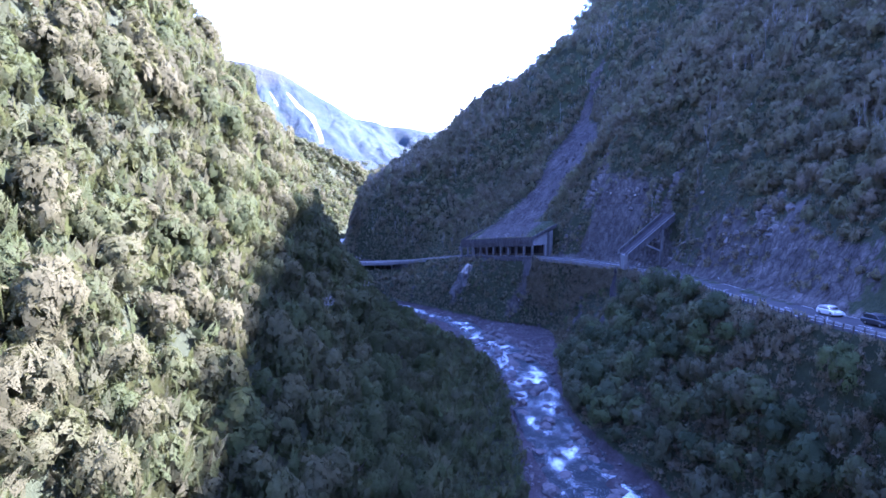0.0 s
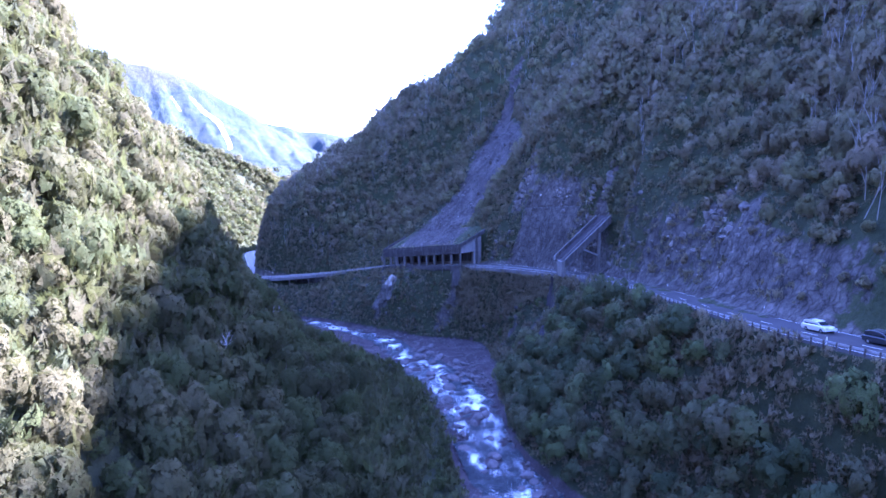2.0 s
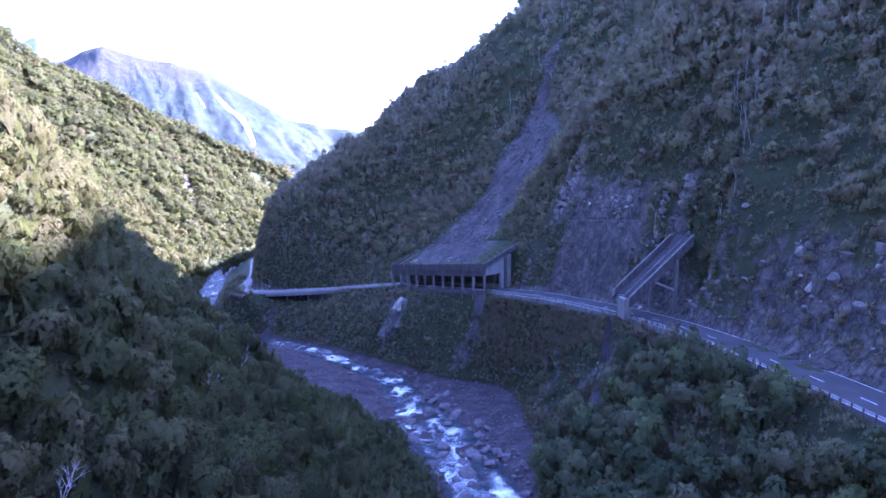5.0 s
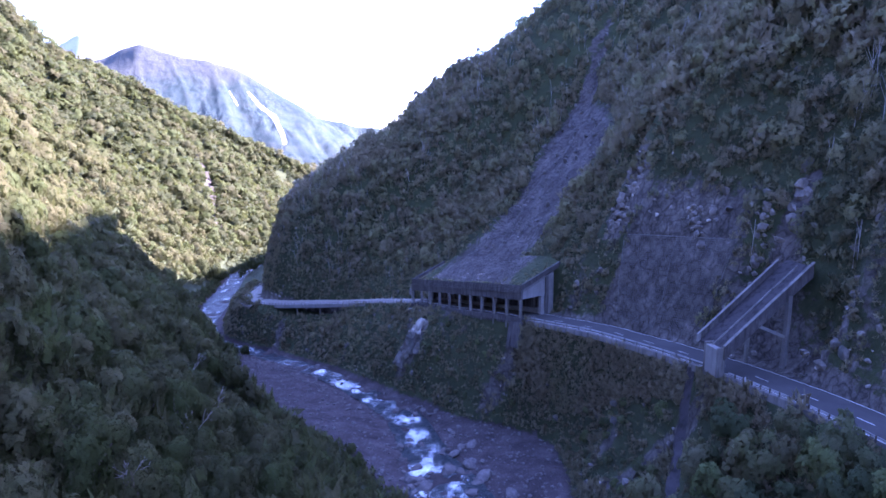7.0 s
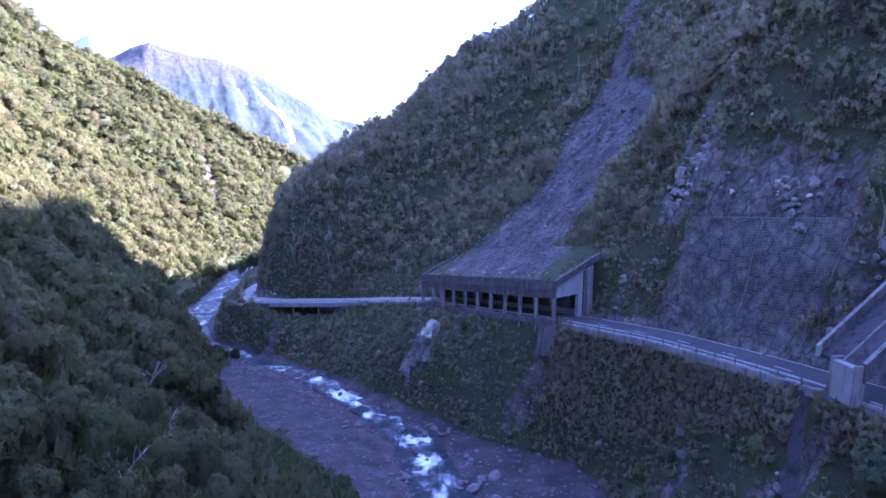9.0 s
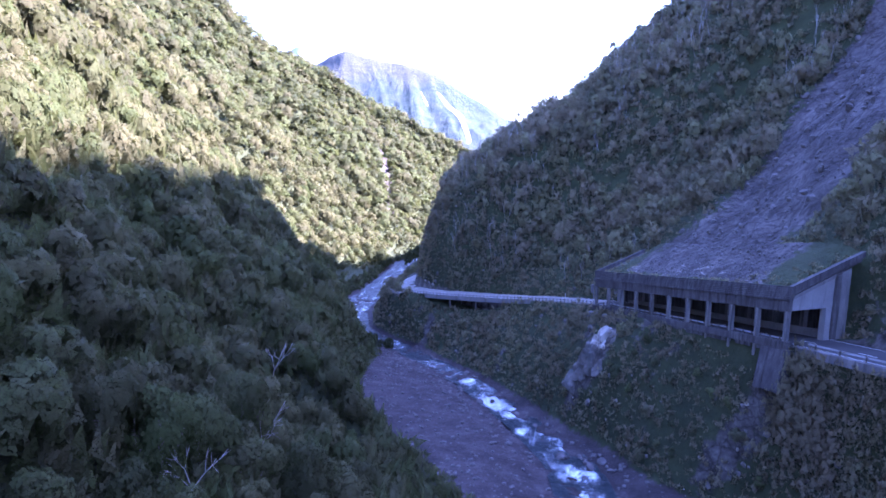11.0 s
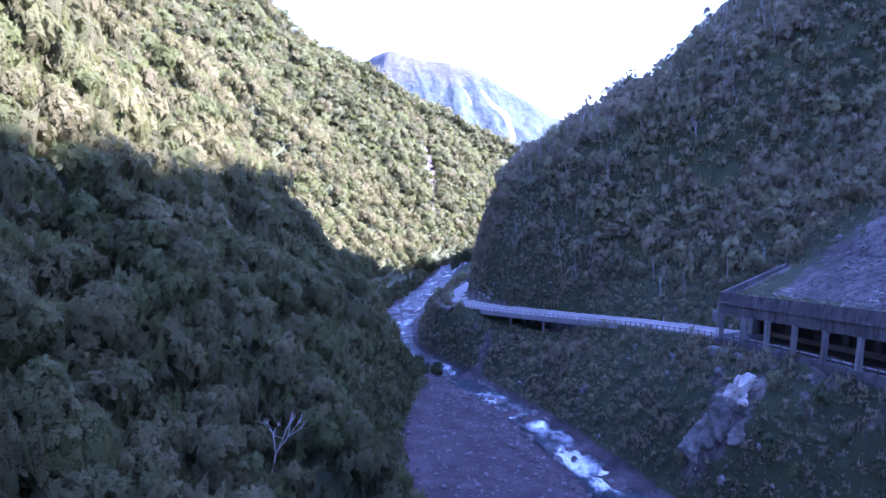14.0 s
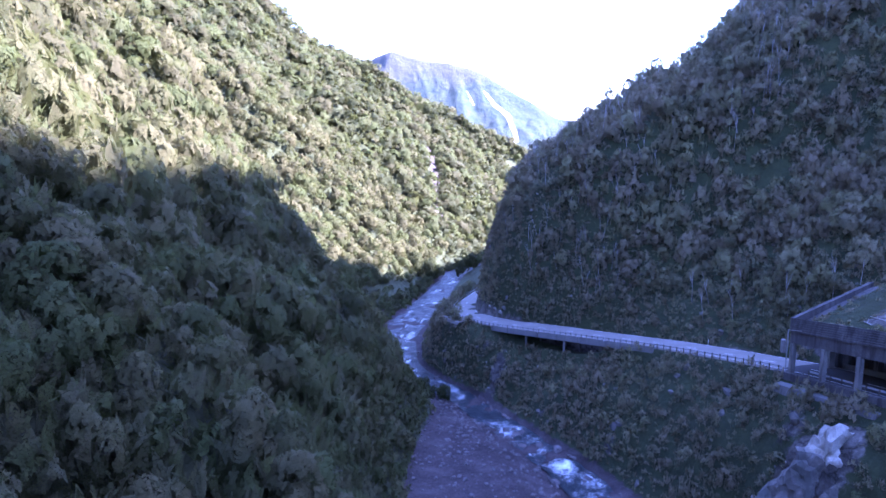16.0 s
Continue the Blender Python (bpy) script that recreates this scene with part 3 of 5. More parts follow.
def at_y(y):
    """Arc length at station y."""
    return float(np.interp(y, ry, arc))


def road_ribbon(name, s0, s1, offs, ups, step, material, parent=None, label=""):
    n = max(2, int((s1 - s0) / step) + 1)
    secs = [[on_road(s, o, u) for o, u in zip(offs, ups)] for s in np.linspace(s0, s1, n)]
    return part(name, loft_bm(secs, closed=False), material, parent, label)


layby = road_ribbon("layby", at_y(378), at_y(399), [-4.8, -4.5, 0.2], [-0.9, -0.12, -0.03], 1.5, CHIPSEAL)
tagged(layby, "pale sealed lay-by at the outside of the bend", "road", kind="structure")
road = road_ribbon("road", at_y(-55), at_y(309), [0.0, 0.3, 4.3, 8.3, ROAD_W], [-0.35, 0.0, 0.08, 0.0, -0.35], 2.0, ASPHALT)
tagged(road, "two-lane grey asphalt mountain road falling along the cliff", "road", kind="structure")
pale_road = road_ribbon("road", at_y(309), at_y(690), [0.0, 0.3, 4.3, 8.3, ROAD_W], [-0.35, 0.0, 0.08, 0.0, -0.35], 2.0, CHIPSEAL)
tagged(pale_road, "pale worn chip-sealed road across the bridge and round the bend", "road", kind="structure")
CENTRE, INNER = 3.7, 8.0
s = at_y(40)
while s < at_y(690):
    d = road_ribbon("centre_dash", s, s + 3.0, [CENTRE - 0.07, CENTRE + 0.07], [0.084, 0.084], 1.5, PAINT, road if s < at_y(306) else pale_road)
    s += 10.0
for o in (0.55, INNER):
    for a, b, under in ((40, 309, road), (309, 690, pale_road)):
        road_ribbon("edge_line", at_y(a), at_y(b), [o - 0.06, o + 0.06], [0.03 if o > 1 else 0.02] * 2, 2.0, PAINT, under)

# ---------------------------------------------------------------- forest
VAR = np.random.default_rng(11)
ICO = bmesh.new()
bmesh.ops.create_icosphere(ICO, subdivisions=1, radius=1.0)
ICO_V = np.array([v.co[:] for v in ICO.verts])
ICO_F = np.array([[v.index for v in f.verts] for f in ICO.faces])
ICO.free()


def unit(v):
    return v / np.maximum(np.linalg.norm(v, axis=1)[:, None], 1e-6)


def crown(lobes, cards, card, feather=0.5, core=0.0, flat=0.9, rng=VAR):
    """Triangles of a crown of radius 1 about the origin: slim leaf sprays that rise out of a cluster of rounded lobes."""
    c = rng.normal(size=(lobes, 3))
    c[:, 2] = np.abs(c[:, 2]) * 1.05 - 0.3
    c = unit(c) * (0.45 + 0.22 * rng.random((lobes, 1)))
    c[0] = (0.08, 0.0, 0.52)
    lr = (0.8 / math.sqrt(lobes) + 0.12) * (0.7 + 0.6 * rng.random(lobes))
    k = rng.choice(lobes, cards, p=lr ** 2 / (lr ** 2).sum())
    q = unit(rng.normal(size=(cards, 3)) * 0.75 + unit(c)[k] * 0.5 + np.array([0, 0, 0.35]))
    p = c[k] + q * (lr[k] * (0.86 + 0.16 * rng.random(cards)))[:, None]
    p[:, 2] *= flat
    nrm = unit(q + rng.normal(size=(cards, 3)) * 0.32)
    t = unit(rng.normal(size=(cards, 3)) * 0.6 + (q * 0.5 + np.array([0, 0, 0.8])) * feather * 1.6)
    t = unit(t - nrm * (t * nrm).sum(1)[:, None] * (1 - 0.6 * feather))
    b = unit(np.cross(nrm, t))
    sz = (card * (0.6 + 0.8 * rng.random(cards)))[:, None]
    long, wide = 1.0 + 0.9 * feather, 0.87 - 0.4 * feather
    V = np.stack([p + t * sz * long, p - t * sz * 0.5 + b * sz * wide, p - t * sz * 0.5 - b * sz * wide], 1).reshape(-1, 3)
    D = np.repeat(unit(q * 0.6 + unit(p) * 0.65 + nrm * 0.18), 3, 0)
    F = np.arange(len(V)).reshape(-1, 3)
    if core:
        w = ICO_V * core * (0.8 + 0.3 * rng.random((len(ICO_V), 1))) * (1, 1, flat)
        V, D, F = np.concatenate([V, w]), np.concatenate([D, ICO_V]), np.concatenate([F, ICO_F + len(V)])
    return V, F, D


NEAR_CROWNS = [crown(16 + i % 5, 2400, 0.052, 0.15, 0.5) for i in range(8)]
MID_CROWNS = [crown(10 + i % 4, 440, 0.12, 0.2, 0.4) for i in range(8)]
FAR_CROWNS = [crown(7 + i % 4, 150, 0.19, 0.2) for i in range(8)]
HILL_CROWNS = [crown(6 + i % 4, 150, 0.178, 0.38, 0.0, 1.0) for i in range(8)]
DOT_CROWNS = [crown(4, 40, 0.34, 0.2) for i in range(6)]
SHRUBS = [crown(5, 22, 0.38, 0.6) for i in range(6)]


def axis_far(x, y):
    """Plan distance from the middle line of the gorge's near reach."""
    ax = np.interp(y, [0, 110, 205], [2, 13, -12])
    yc = np.clip(y, 0, 205)
    return np.hypot(x - np.interp(yc, [0, 110, 205], [2, 13, -12]), y - yc)


def sites(x0, x1, y0, y1, gap, rng, keep):
    """Jittered places for trees on the plan, closer across the slopes than along them."""
    gy_, gap = gap * 1.12, gap * 0.82
    nx, ny = int((x1 - x0) / gap), int((y1 - y0) / gy_)
    gx, gy = np.meshgrid(np.arange(nx), np.arange(ny))
    x = x0 + (gx + 0.5 * (gy % 2) + rng.random(gx.shape) * 0.8) * gap
    y = y0 + (gy + rng.random(gx.shape) * 0.8) * gy_
    x, y = x.ravel(), y.ravel()
    ok = keep(x, y)
    return x[ok], y[ok]


def near_flume(x, y, room):
    """True under and beside the flume over the road."""
    u = 0.9795 * (x - 62.5) + 0.2013 * (y - 199.3)
    v = 0.2013 * (x - 62.5) - 0.9795 * (y - 199.3)
    return (u > -3) & (u < 16.5 + room) & (v > -room) & (v < 6.4 + room)


def near_shelter(x, y, room):
    """True within the rock shelter and a margin round it."""
    s_ = -0.4977 * (x - 40.3) + 0.8673 * (y - 254)
    o_ = 0.8673 * (x - 40.3) + 0.4977 * (y - 254)
    return (s_ > -0.6 - room) & (s_ < 61.5 + room) & (o_ > -0.6 - room) & (o_ < 13.5 + room)


def plant_ok(x, y):
    bl, br, ro, ri = bed_left(y), bed_right(y), road_out(y), road_in(y)
    onleft = x < bl - 1.0
    onbank = (x > br + 1.5) & (x < ro - 2.2)
    onright = x > ri + 2.5
    shed = near_shelter(x, y, 2.2)
    flume = near_flume(x, y, 2.2)
    rr = VAR.random(x.shape) * 0.5 + 0.35
    return (onleft | onbank | onright) & ~shed & ~flume & (np.maximum(bare_rock(x, y), bare_scree(x, y) * 1.4) < rr) & (far_scar(x, y) < 0.5) & (near_spill(x, y) < 0.05)


def tree_sizes(x, y, rng):
    """Crown radius: smaller scrub on the bank under the road and by the water, taller forest up the slopes."""
    bl, ro, ri = bed_left(y), road_out(y), road_in(y)
    r = 2.5 + 2.4 * rng.random(x.shape) ** 1.5
    r = np.where(x > bed_right(y), r * 0.78, r)
    bank = (x > bed_right(y)) & (x < ro)
    steep = bank & (y > 190) & (y < 372)
    r = np.where(bank & (y > 188), r * 0.75, r * np.where(bank, 1.15, 1.0))
    r = np.where(steep, r * 0.6, r)
    edge = np.where(x < bl, np.where(y < 285, np.clip((bl - x) / 26, 0.4, 1), np.clip((bl - x) / 14, 0.45, 1)), 1)
    hill = np.where(x > ri, np.clip((x - ri) / 14, 0.45, 1), 1)
    return r * edge * hill


def joined(crowns, x, y, z, r, tall, rng, zdrop=0.25):
    V, F, T, D, n = [], [], [], [], 0
    pick = rng.integers(0, len(crowns), len(x))
    ang = rng.random(len(x)) * 6.283
    tone = rng.random(len(x))
    for i in range(len(x)):
        v, f, d = crowns[pick[i]]
        c, s_ = math.cos(ang[i]), math.sin(ang[i])
        w = np.empty_like(v)
        w[:, 0] = (v[:, 0] * c - v[:, 1] * s_) * r[i] + x[i]
        w[:, 1] = (v[:, 0] * s_ + v[:, 1] * c) * r[i] + y[i]
        w[:, 2] = v[:, 2] * r[i] * tall[i] + z[i] + r[i] * tall[i] * zdrop
        V.append(w)
        F.append(f + n)
        D.append(np.stack([d[:, 0] * c - d[:, 1] * s_, d[:, 0] * s_ + d[:, 1] * c, d[:, 2]], -1))
        T.append(np.full(len(v), tone[i]))
        n += len(v)
    return np.concatenate(V), np.concatenate(F), np.concatenate(T), np.concatenate(D)


def forest(name, label, crowns, x, y, rng, scale=1.0, lift=0.5, material=LEAF, high=1.1):
    r = tree_sizes(x, y, rng) * scale
    tall = high * (1.0 + 0.6 * rng.random(len(x)))
    z = land(x, y) + r * lift * (0.5 + 1.1 * rng.random(len(x)))
    V, F, T, D = joined(crowns, x, y, z, r, tall, rng)
    ob = new(name, mesh_of(name, V, F, [material], True, T, normals=D))
    return tagged(ob, label, "forest", kind="stuff")


fr = np.random.default_rng(5)
# near and middle reach
wx, wy = sites(-120, 60, 25, 330, 4.7, fr, lambda x, y: plant_ok(x, y) & (axis_far(x, y) < 84) & (x < bed_left(y)))
ex, ey = sites(-60, 110, 25, 330, 3.7, fr, lambda x, y: plant_ok(x, y) & (axis_far(x, y) < 84) & (x > bed_right(y)))
tx, ty = np.concatenate([wx, ex]), np.concatenate([wy, ey])
far_off = axis_far(tx, ty)
near_zone = (tx < bed_left(ty) - 4) & (ty > 45) & (ty < 252) & (far_off < 62) & (tx > -75)
near_ids = np.where(near_zone)[0]
near_ids = near_ids[np.argsort(far_off[near_ids] * (1 + 0.25 * fr.random(len(near_ids))))][:290]
is_near = np.zeros(len(tx), bool)
is_near[near_ids] = True
east = tx > bed_right(ty)
forest("forest", "dense evergreen forest on the gorge side", MID_CROWNS, tx[~is_near & ~east], ty[~is_near & ~east], fr)
low = east & (tx < road_out(ty))
forest("forest", "dark green trees on the bank below the road", MID_CROWNS, tx[low], ty[low], fr, material=BANK_LEAF)
forest("forest", "dull brown-green scrub and forest about the road", MID_CROWNS, tx[east & ~low], ty[east & ~low], fr, material=DULL_LEAF)
vx, vy = sites(-160, 150, 25, 470, 4.5, fr, lambda x, y: plant_ok(x, y) & (axis_far(x, y) >= 84))
east = vx > bed_right(vy)
forest("forest", "dense evergreen forest farther along the gorge", FAR_CROWNS, vx[~east], vy[~east], fr, 1.2)
forest("forest", "shaded brown-green forest high on the slope", HILL_CROWNS, vx[east], vy[east], fr, 1.0, material=DULL_LEAF, high=1.0)
# undergrowth that closes the steep places, spread evenly over the slope itself
uy = fr.uniform(20, 300, 30000)
ux = bed_left(uy) - fr.uniform(9, 150, 30000)
gx, gy = (land(ux + 0.8, uy) - land(ux - 0.8, uy)) / 1.6, (land(ux, uy + 0.8) - land(ux, uy - 0.8)) / 1.6
ok = fr.random(30000) < np.clip(np.sqrt(1 + gx * gx + gy * gy), 1, 4) / 4
ux, uy = ux[ok], uy[ok]
ur = 1.3 + 1.5 * fr.random(len(ux)) ** 1.4
V, F, T, D = joined(SHRUBS, ux, uy, land(ux, uy) + ur * 0.15, ur, 0.9 + 0.7 * fr.random(len(ux)), fr)
tagged(new("undergrowth", mesh_of("undergrowth", V, F, [LEAF], True, T * 0.6, normals=D)), "leafy undergrowth on the steep gorge side", "undergrowth", kind="stuff")


def slope_points(n, y0, y1, rng, hill):
    """Points spread evenly over the slope itself, also where it is steep: the bank under the road, or the hill side."""
    y = rng.uniform(y0, y1, n)
    if hill:
        x = road_in(y) + 1.0 + 27 * rng.random(n)
    else:
        x = bed_right(y) + 0.4 + (road_out(y) - 0.65 - bed_right(y)) * rng.random(n)
    wide = np.full(n, 27.0) if hill else np.maximum(road_out(y) - bed_right(y), 1)
    gx, gy = (land(x + 0.6, y) - land(x - 0.6, y)) / 1.2, (land(x, y + 0.6) - land(x, y - 0.6)) / 1.2
    area = np.clip(np.sqrt(1 + gx * gx + gy * gy), 1, 7) * wide
    ok = rng.random(n) < area / 125
    return x[ok], y[ok]


parts = [slope_points(27000, 60, 430, fr, False), slope_points(21000, 100, 430, fr, True)]
# scrub hanging down the steep face right under the road's edge
ly = fr.uniform(186, 256, 3200)
lx = road_out(ly) - 0.06 - 2.0 * fr.random(3200) ** 1.6
low = land(lx, ly) < road_z(ly) - 1.9
parts.append((lx[low], ly[low]))
hy = fr.uniform(100, 455, 12500)
hx = road_in(hy) + fr.uniform(26, 120, 12500)
parts.append((hx, hy))
ux, uy = np.concatenate([p[0] for p in parts]), np.concatenate([p[1] for p in parts])
ok = (np.maximum(bare_rock(ux, uy) * 0.8, bare_scree(ux, uy) * 1.3) < 0.15 + 0.55 * fr.random(len(ux))) & ~near_shelter(ux, uy, 0.3) & ~(near_flume(ux, uy, 1.0) & (ux > road_out(uy))) & (near_spill(ux, uy) < 0.9)
ux, uy = ux[ok], uy[ok]
ur = (0.4 + 0.8 * fr.random(len(ux)) ** 1.7) * np.where(ux > road_in(uy) + 26, 2.1, 1.0) * (0.8 + 0.8 * np.clip(fbm(ux, uy, 14, 2) + 0.3, 0, 1))
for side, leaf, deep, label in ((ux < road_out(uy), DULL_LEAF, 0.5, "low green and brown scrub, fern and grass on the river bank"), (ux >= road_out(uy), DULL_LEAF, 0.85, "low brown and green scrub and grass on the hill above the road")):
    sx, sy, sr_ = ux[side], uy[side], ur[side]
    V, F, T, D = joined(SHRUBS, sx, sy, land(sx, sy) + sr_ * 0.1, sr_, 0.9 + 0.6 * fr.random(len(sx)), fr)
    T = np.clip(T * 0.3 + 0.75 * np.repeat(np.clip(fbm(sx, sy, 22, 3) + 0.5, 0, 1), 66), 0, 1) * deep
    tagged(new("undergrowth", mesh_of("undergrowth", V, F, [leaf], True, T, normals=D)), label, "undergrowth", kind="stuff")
ux, uy = sites(-120, 20, 60, 420, 2.4, fr, lambda x, y: (bed_left(y) - x > 0.3) & (bed_left(y) - x < 20))
forest("undergrowth", "low green scrub along the river bar", SHRUBS, ux, uy, fr, 0.9, 0.2)
bx, by = sites(-175, -40, 352, 780, 3.4, fr, lambda x, y: (x > bed_left(y) - 2) & (x < water_mid(y) - water_half(y) - 0.5))
forest("forest", "dark bushes on the river bar at the bend", MID_CROWNS, bx, by, fr, 0.6, 0.4)
# a clump of tall dark bushes on either side of the river at the far bend
bx = np.array([-152, -146, -141, -156, -149, -143, -160, -131, -126, -122, -128], float)
by = np.array([543, 546, 549, 549, 555, 557, 553, 572, 576, 580, 583], float)
br = np.array([6.0, 6.6, 5.2, 5.6, 6.4, 5.4, 5.0, 5.2, 5.6, 4.8, 5.0])
V, F, T, D = joined(MID_CROWNS, bx, by, land(bx, by) + br * 0.5, br, 1.25 + 0.3 * fr.random(len(bx)), fr)
tagged(new("forest", mesh_of("forest", V, F, [LEAF], True, T * 0.3, normals=D)), "tall dark bushes beside the river at the far bend", "forest", kind="stuff")
ox, oy = sites(-420, 420, -300, 640, 11.0, fr, lambda x, y: plant_ok(x, y) & ~((x > -160) & (x < 150) & (y > 25) & (y < 470)) & (x > -150 - (y > 420) * 40) & ((x > road_in(y) + 2) | (y < 30)))
forest("forest", "forest on the upper slopes and the ridge", DOT_CROWNS, ox, oy, fr, 2.2, 0.2, DULL_LEAF, 0.7)

def trunk_mesh():
    bm = bmesh.new()
    for lean, az, rad, hi in ((0.0, 0.0, 0.09, 1.0), (0.5, 0.6, 0.045, 0.75), (0.55, 2.7, 0.04, 0.7), (0.45, 4.6, 0.04, 0.8)):
        base = Vector((0, 0, -1.6)) if not lean else Vector((0, 0, -0.55))
        tip = base + Vector((math.cos(az) * lean, math.sin(az) * lean, hi * (1.9 if not lean else 0.8)))
        d = tip - base
        q = d.to_track_quat("Z", "Y").to_matrix().to_4x4()
        bmesh.ops.create_cone(bm, segments=6, radius1=rad, radius2=rad * 0.35, depth=d.length, matrix=Matrix.Translation((base + tip) / 2) @ q)
    me = bpy.data.meshes.new("trunk")
    bm.to_mesh(me)
    bm.free()
    me.materials.append(BARK)
    return me


trunk_me = trunk_mesh()
crown_mes = [mesh_of("crown", v, f, [LEAF], True, np.full(len(v), VAR.random()), normals=d) for v, f, d in NEAR_CROWNS]
rn = tree_sizes(tx, ty, fr)
zn = land(tx, ty)
for i in near_ids:
    r = rn[i]
    t = tagged(new("tree"), "evergreen forest tree with a rounded grey-green leafy crown", "tree", "trees on the gorge side")
    t.matrix_world = Matrix.LocRotScale((tx[i], ty[i], zn[i] + r * (0.55 + 0.6 * fr.random())), Euler((0, 0, fr.random() * 6.283)), (r, r, r * (1.15 + 0.6 * fr.random())))
    a = new("crown", crown_mes[int(fr.integers(0, len(crown_mes)))])
    b = new("trunk", trunk_me)
    a.parent = b.parent = t

# far hillsides
hx, hy = sites(-560, -130, 300, 1000, 6.5, fr, lambda x, y: (x < bed_left(y) - 2) & (far_scar(x, y) < 0.5) & ((x < -158) | (y > 468)) & (bed_left(y) - x < 330))
close = np.hypot(hx + 100, hy - 300) < 330
forest("forest", "sunlit forest on the valley side beyond the bend", FAR_CROWNS, hx[close], hy[close], fr, 1.6, 0.3, high=0.9)
forest("forest", "sunlit forest covering the far valley side", DOT_CROWNS, hx[~close], hy[~close], fr, 1.9, 0.3, high=0.75)
kx, ky = sites(-900, 900, 1000, 2380, 24, fr, lambda x, y: ((x < bed_left(y) - 2) & (bed_left(y) - x < 420)) | ((x > road_in(y)) & (x < road_in(y) + 160)))
forest("forest", "distant forest in the valley", DOT_CROWNS, kx, ky, fr, 3.6, 0.1, high=0.5)

# pale bare stems that stand out of the dull slope, in one object
def stems(n, rng, keep):
    V, F, k = [], [], 0
    x, y = rng.uniform(-60, 170, n * 6), rng.uniform(90, 470, n * 6)
    ok = keep(x, y)
    x, y = x[ok][:n], y[ok][:n]
    z = land(x, y)
    for i in range(len(x)):
        h = rng.uniform(4.5, 9.5)
        lean = rng.normal(size=2) * 0.12
        joints = [(0, 0, 1.0, 0.0, 0.0, 0.075, 1.0)]
        for b in range(3):
            a = rng.random() * 6.283
            joints.append((0, 0, 0, math.cos(a) * 0.35, math.sin(a) * 0.35, 0.045, rng.uniform(0.35, 0.5)))
        for j, (_, _, _, sx, sy, rad, ln) in enumerate(joints):
            b0 = np.array([x[i], y[i], z[i] + (0 if j == 0 else h * rng.uniform(0.45, 0.7))])
            if j:
                b0[:2] += lean * (b0[2] - z[i])
            t0 = b0 + np.array([lean[0] + sx, lean[1] + sy, 1.0]) * h * ln
            ring = np.array([[1, 0, 0], [-0.5, 0.87, 0], [-0.5, -0.87, 0]])
            V.append(np.concatenate([b0 + ring * rad, t0 + ring * rad * 0.4]))
            F.append(np.array([[0, 1, 4, 3], [1, 2, 5, 4], [2, 0, 3, 5]]) + k)
            k += 6
    return np.concatenate(V), np.concatenate(F)


V, F = stems(1900, fr, lambda x, y: (x > road_in(y) + 6) & (bare_scree(x, y) < 0.2) & ~near_flume(x, y, 6) & (fbm(x, y, 40, 2) > -0.05))
tagged(new("bare_stems", mesh_of("bare_stems", V, F, [DEADWOOD])), "pale bare tree stems standing in the slope forest", "tree stems", kind="stuff")


def dead_tree(x, y, size, seed):
    rng = np.random.default_rng(seed)
    t = thing("dead_tree", "dead tree with a fan of pale bare branches", "tree", (x, y, float(land(x, y))), "dead trees")
    bm = bmesh.new()

    def limb(a, d, length, rad, depth):
        b = a + d * length
        q = d.to_track_quat("Z", "Y").to_matrix().to_4x4()
        bmesh.ops.create_cone(bm, segments=5, radius1=rad, radius2=rad * 0.55, depth=length, matrix=Matrix.Translation((a + b) / 2) @ q)
        if depth:
            for i in range(3 if depth > 1 else 4):
                e = (d + Vector(rng.normal(size=3)) * 0.42 + Vector((0.05, 0, 0.08))).normalized()
                limb(b, e, length * rng.uniform(0.55, 0.8), rad * 0.55, depth - 1)

    limb(Vector((0, 0, -0.4)), Vector((0.25, 0.05, 1)).normalized(), size * 0.5, 0.14, 3)
    part("branches", bm, DEADWOOD, t)
    return t


for i, (x, y, sz) in enumerate(((-27, 196, 7), (-31, 214, 6.5), (-24, 168, 6), (-27, 128, 6), (-44, 238, 7), (-21, 104, 6), (-46, 256, 6))):
    dead_tree(x, y, sz, 40 + i)

# ---------------------------------------------------------------- rock shelter over the road
A, FAR_END = Vector((40.3, 254.0, 46.7)), Vector((10.0, 306.8, 36.6))
RUN = (FAR_END - A).length
AL = (FAR_END - A).normalized()
IN = Vector((AL.y, -AL.x, 0)).normalized()


def sp(s, off, h):
    """A point of the shelter: along it, in from its front line, and up from the road."""
    return A + AL * s + IN * off + Vector((0, 0, h))


def prism(points, s0, s1):
    return loft_bm([[sp(s0, o, h) for o, h in points], [sp(s1, o, h) for o, h in points]])


shelter = thing("rock_shelter", "long stained concrete rock shelter with columned front over the road", "rock shelter", A)


def sheltered(ob):
    ob.matrix_parent_inverse = Matrix.Translation(-A)
    return ob


def shelter_part(name, bm, m, label=""):
    return sheltered(part(name, bm, m, shelter, label))


# roof slab that climbs to the slope, with a boarded upstand along the front and a deep front beam
shelter_part("roof", prism([(0.1, 7.3), (13.5, 12.6), (13.5, 13.6), (0.1, 8.3)], 0.25, RUN - 0.1), DARKCONC, "sloping roof slab")
for k in range(7):
    shelter_part("fascia_board", prism([(-0.5 + 0.07 * k, 7.15 + 0.32 * k), (-0.35 + 0.07 * k, 7.15 + 0.32 * k), (-0.35 + 0.07 * k, 7.45 + 0.32 * k), (-0.5 + 0.07 * k, 7.45 + 0.32 * k)], 0.0, RUN), DARKCONC)
shelter_part("upstand", prism([(-0.34, 7.1), (0.3, 7.1), (0.3, 9.3), (0.12, 9.3)], 0.02, RUN - 0.02), DARKCONC, "dark streaked upstand")
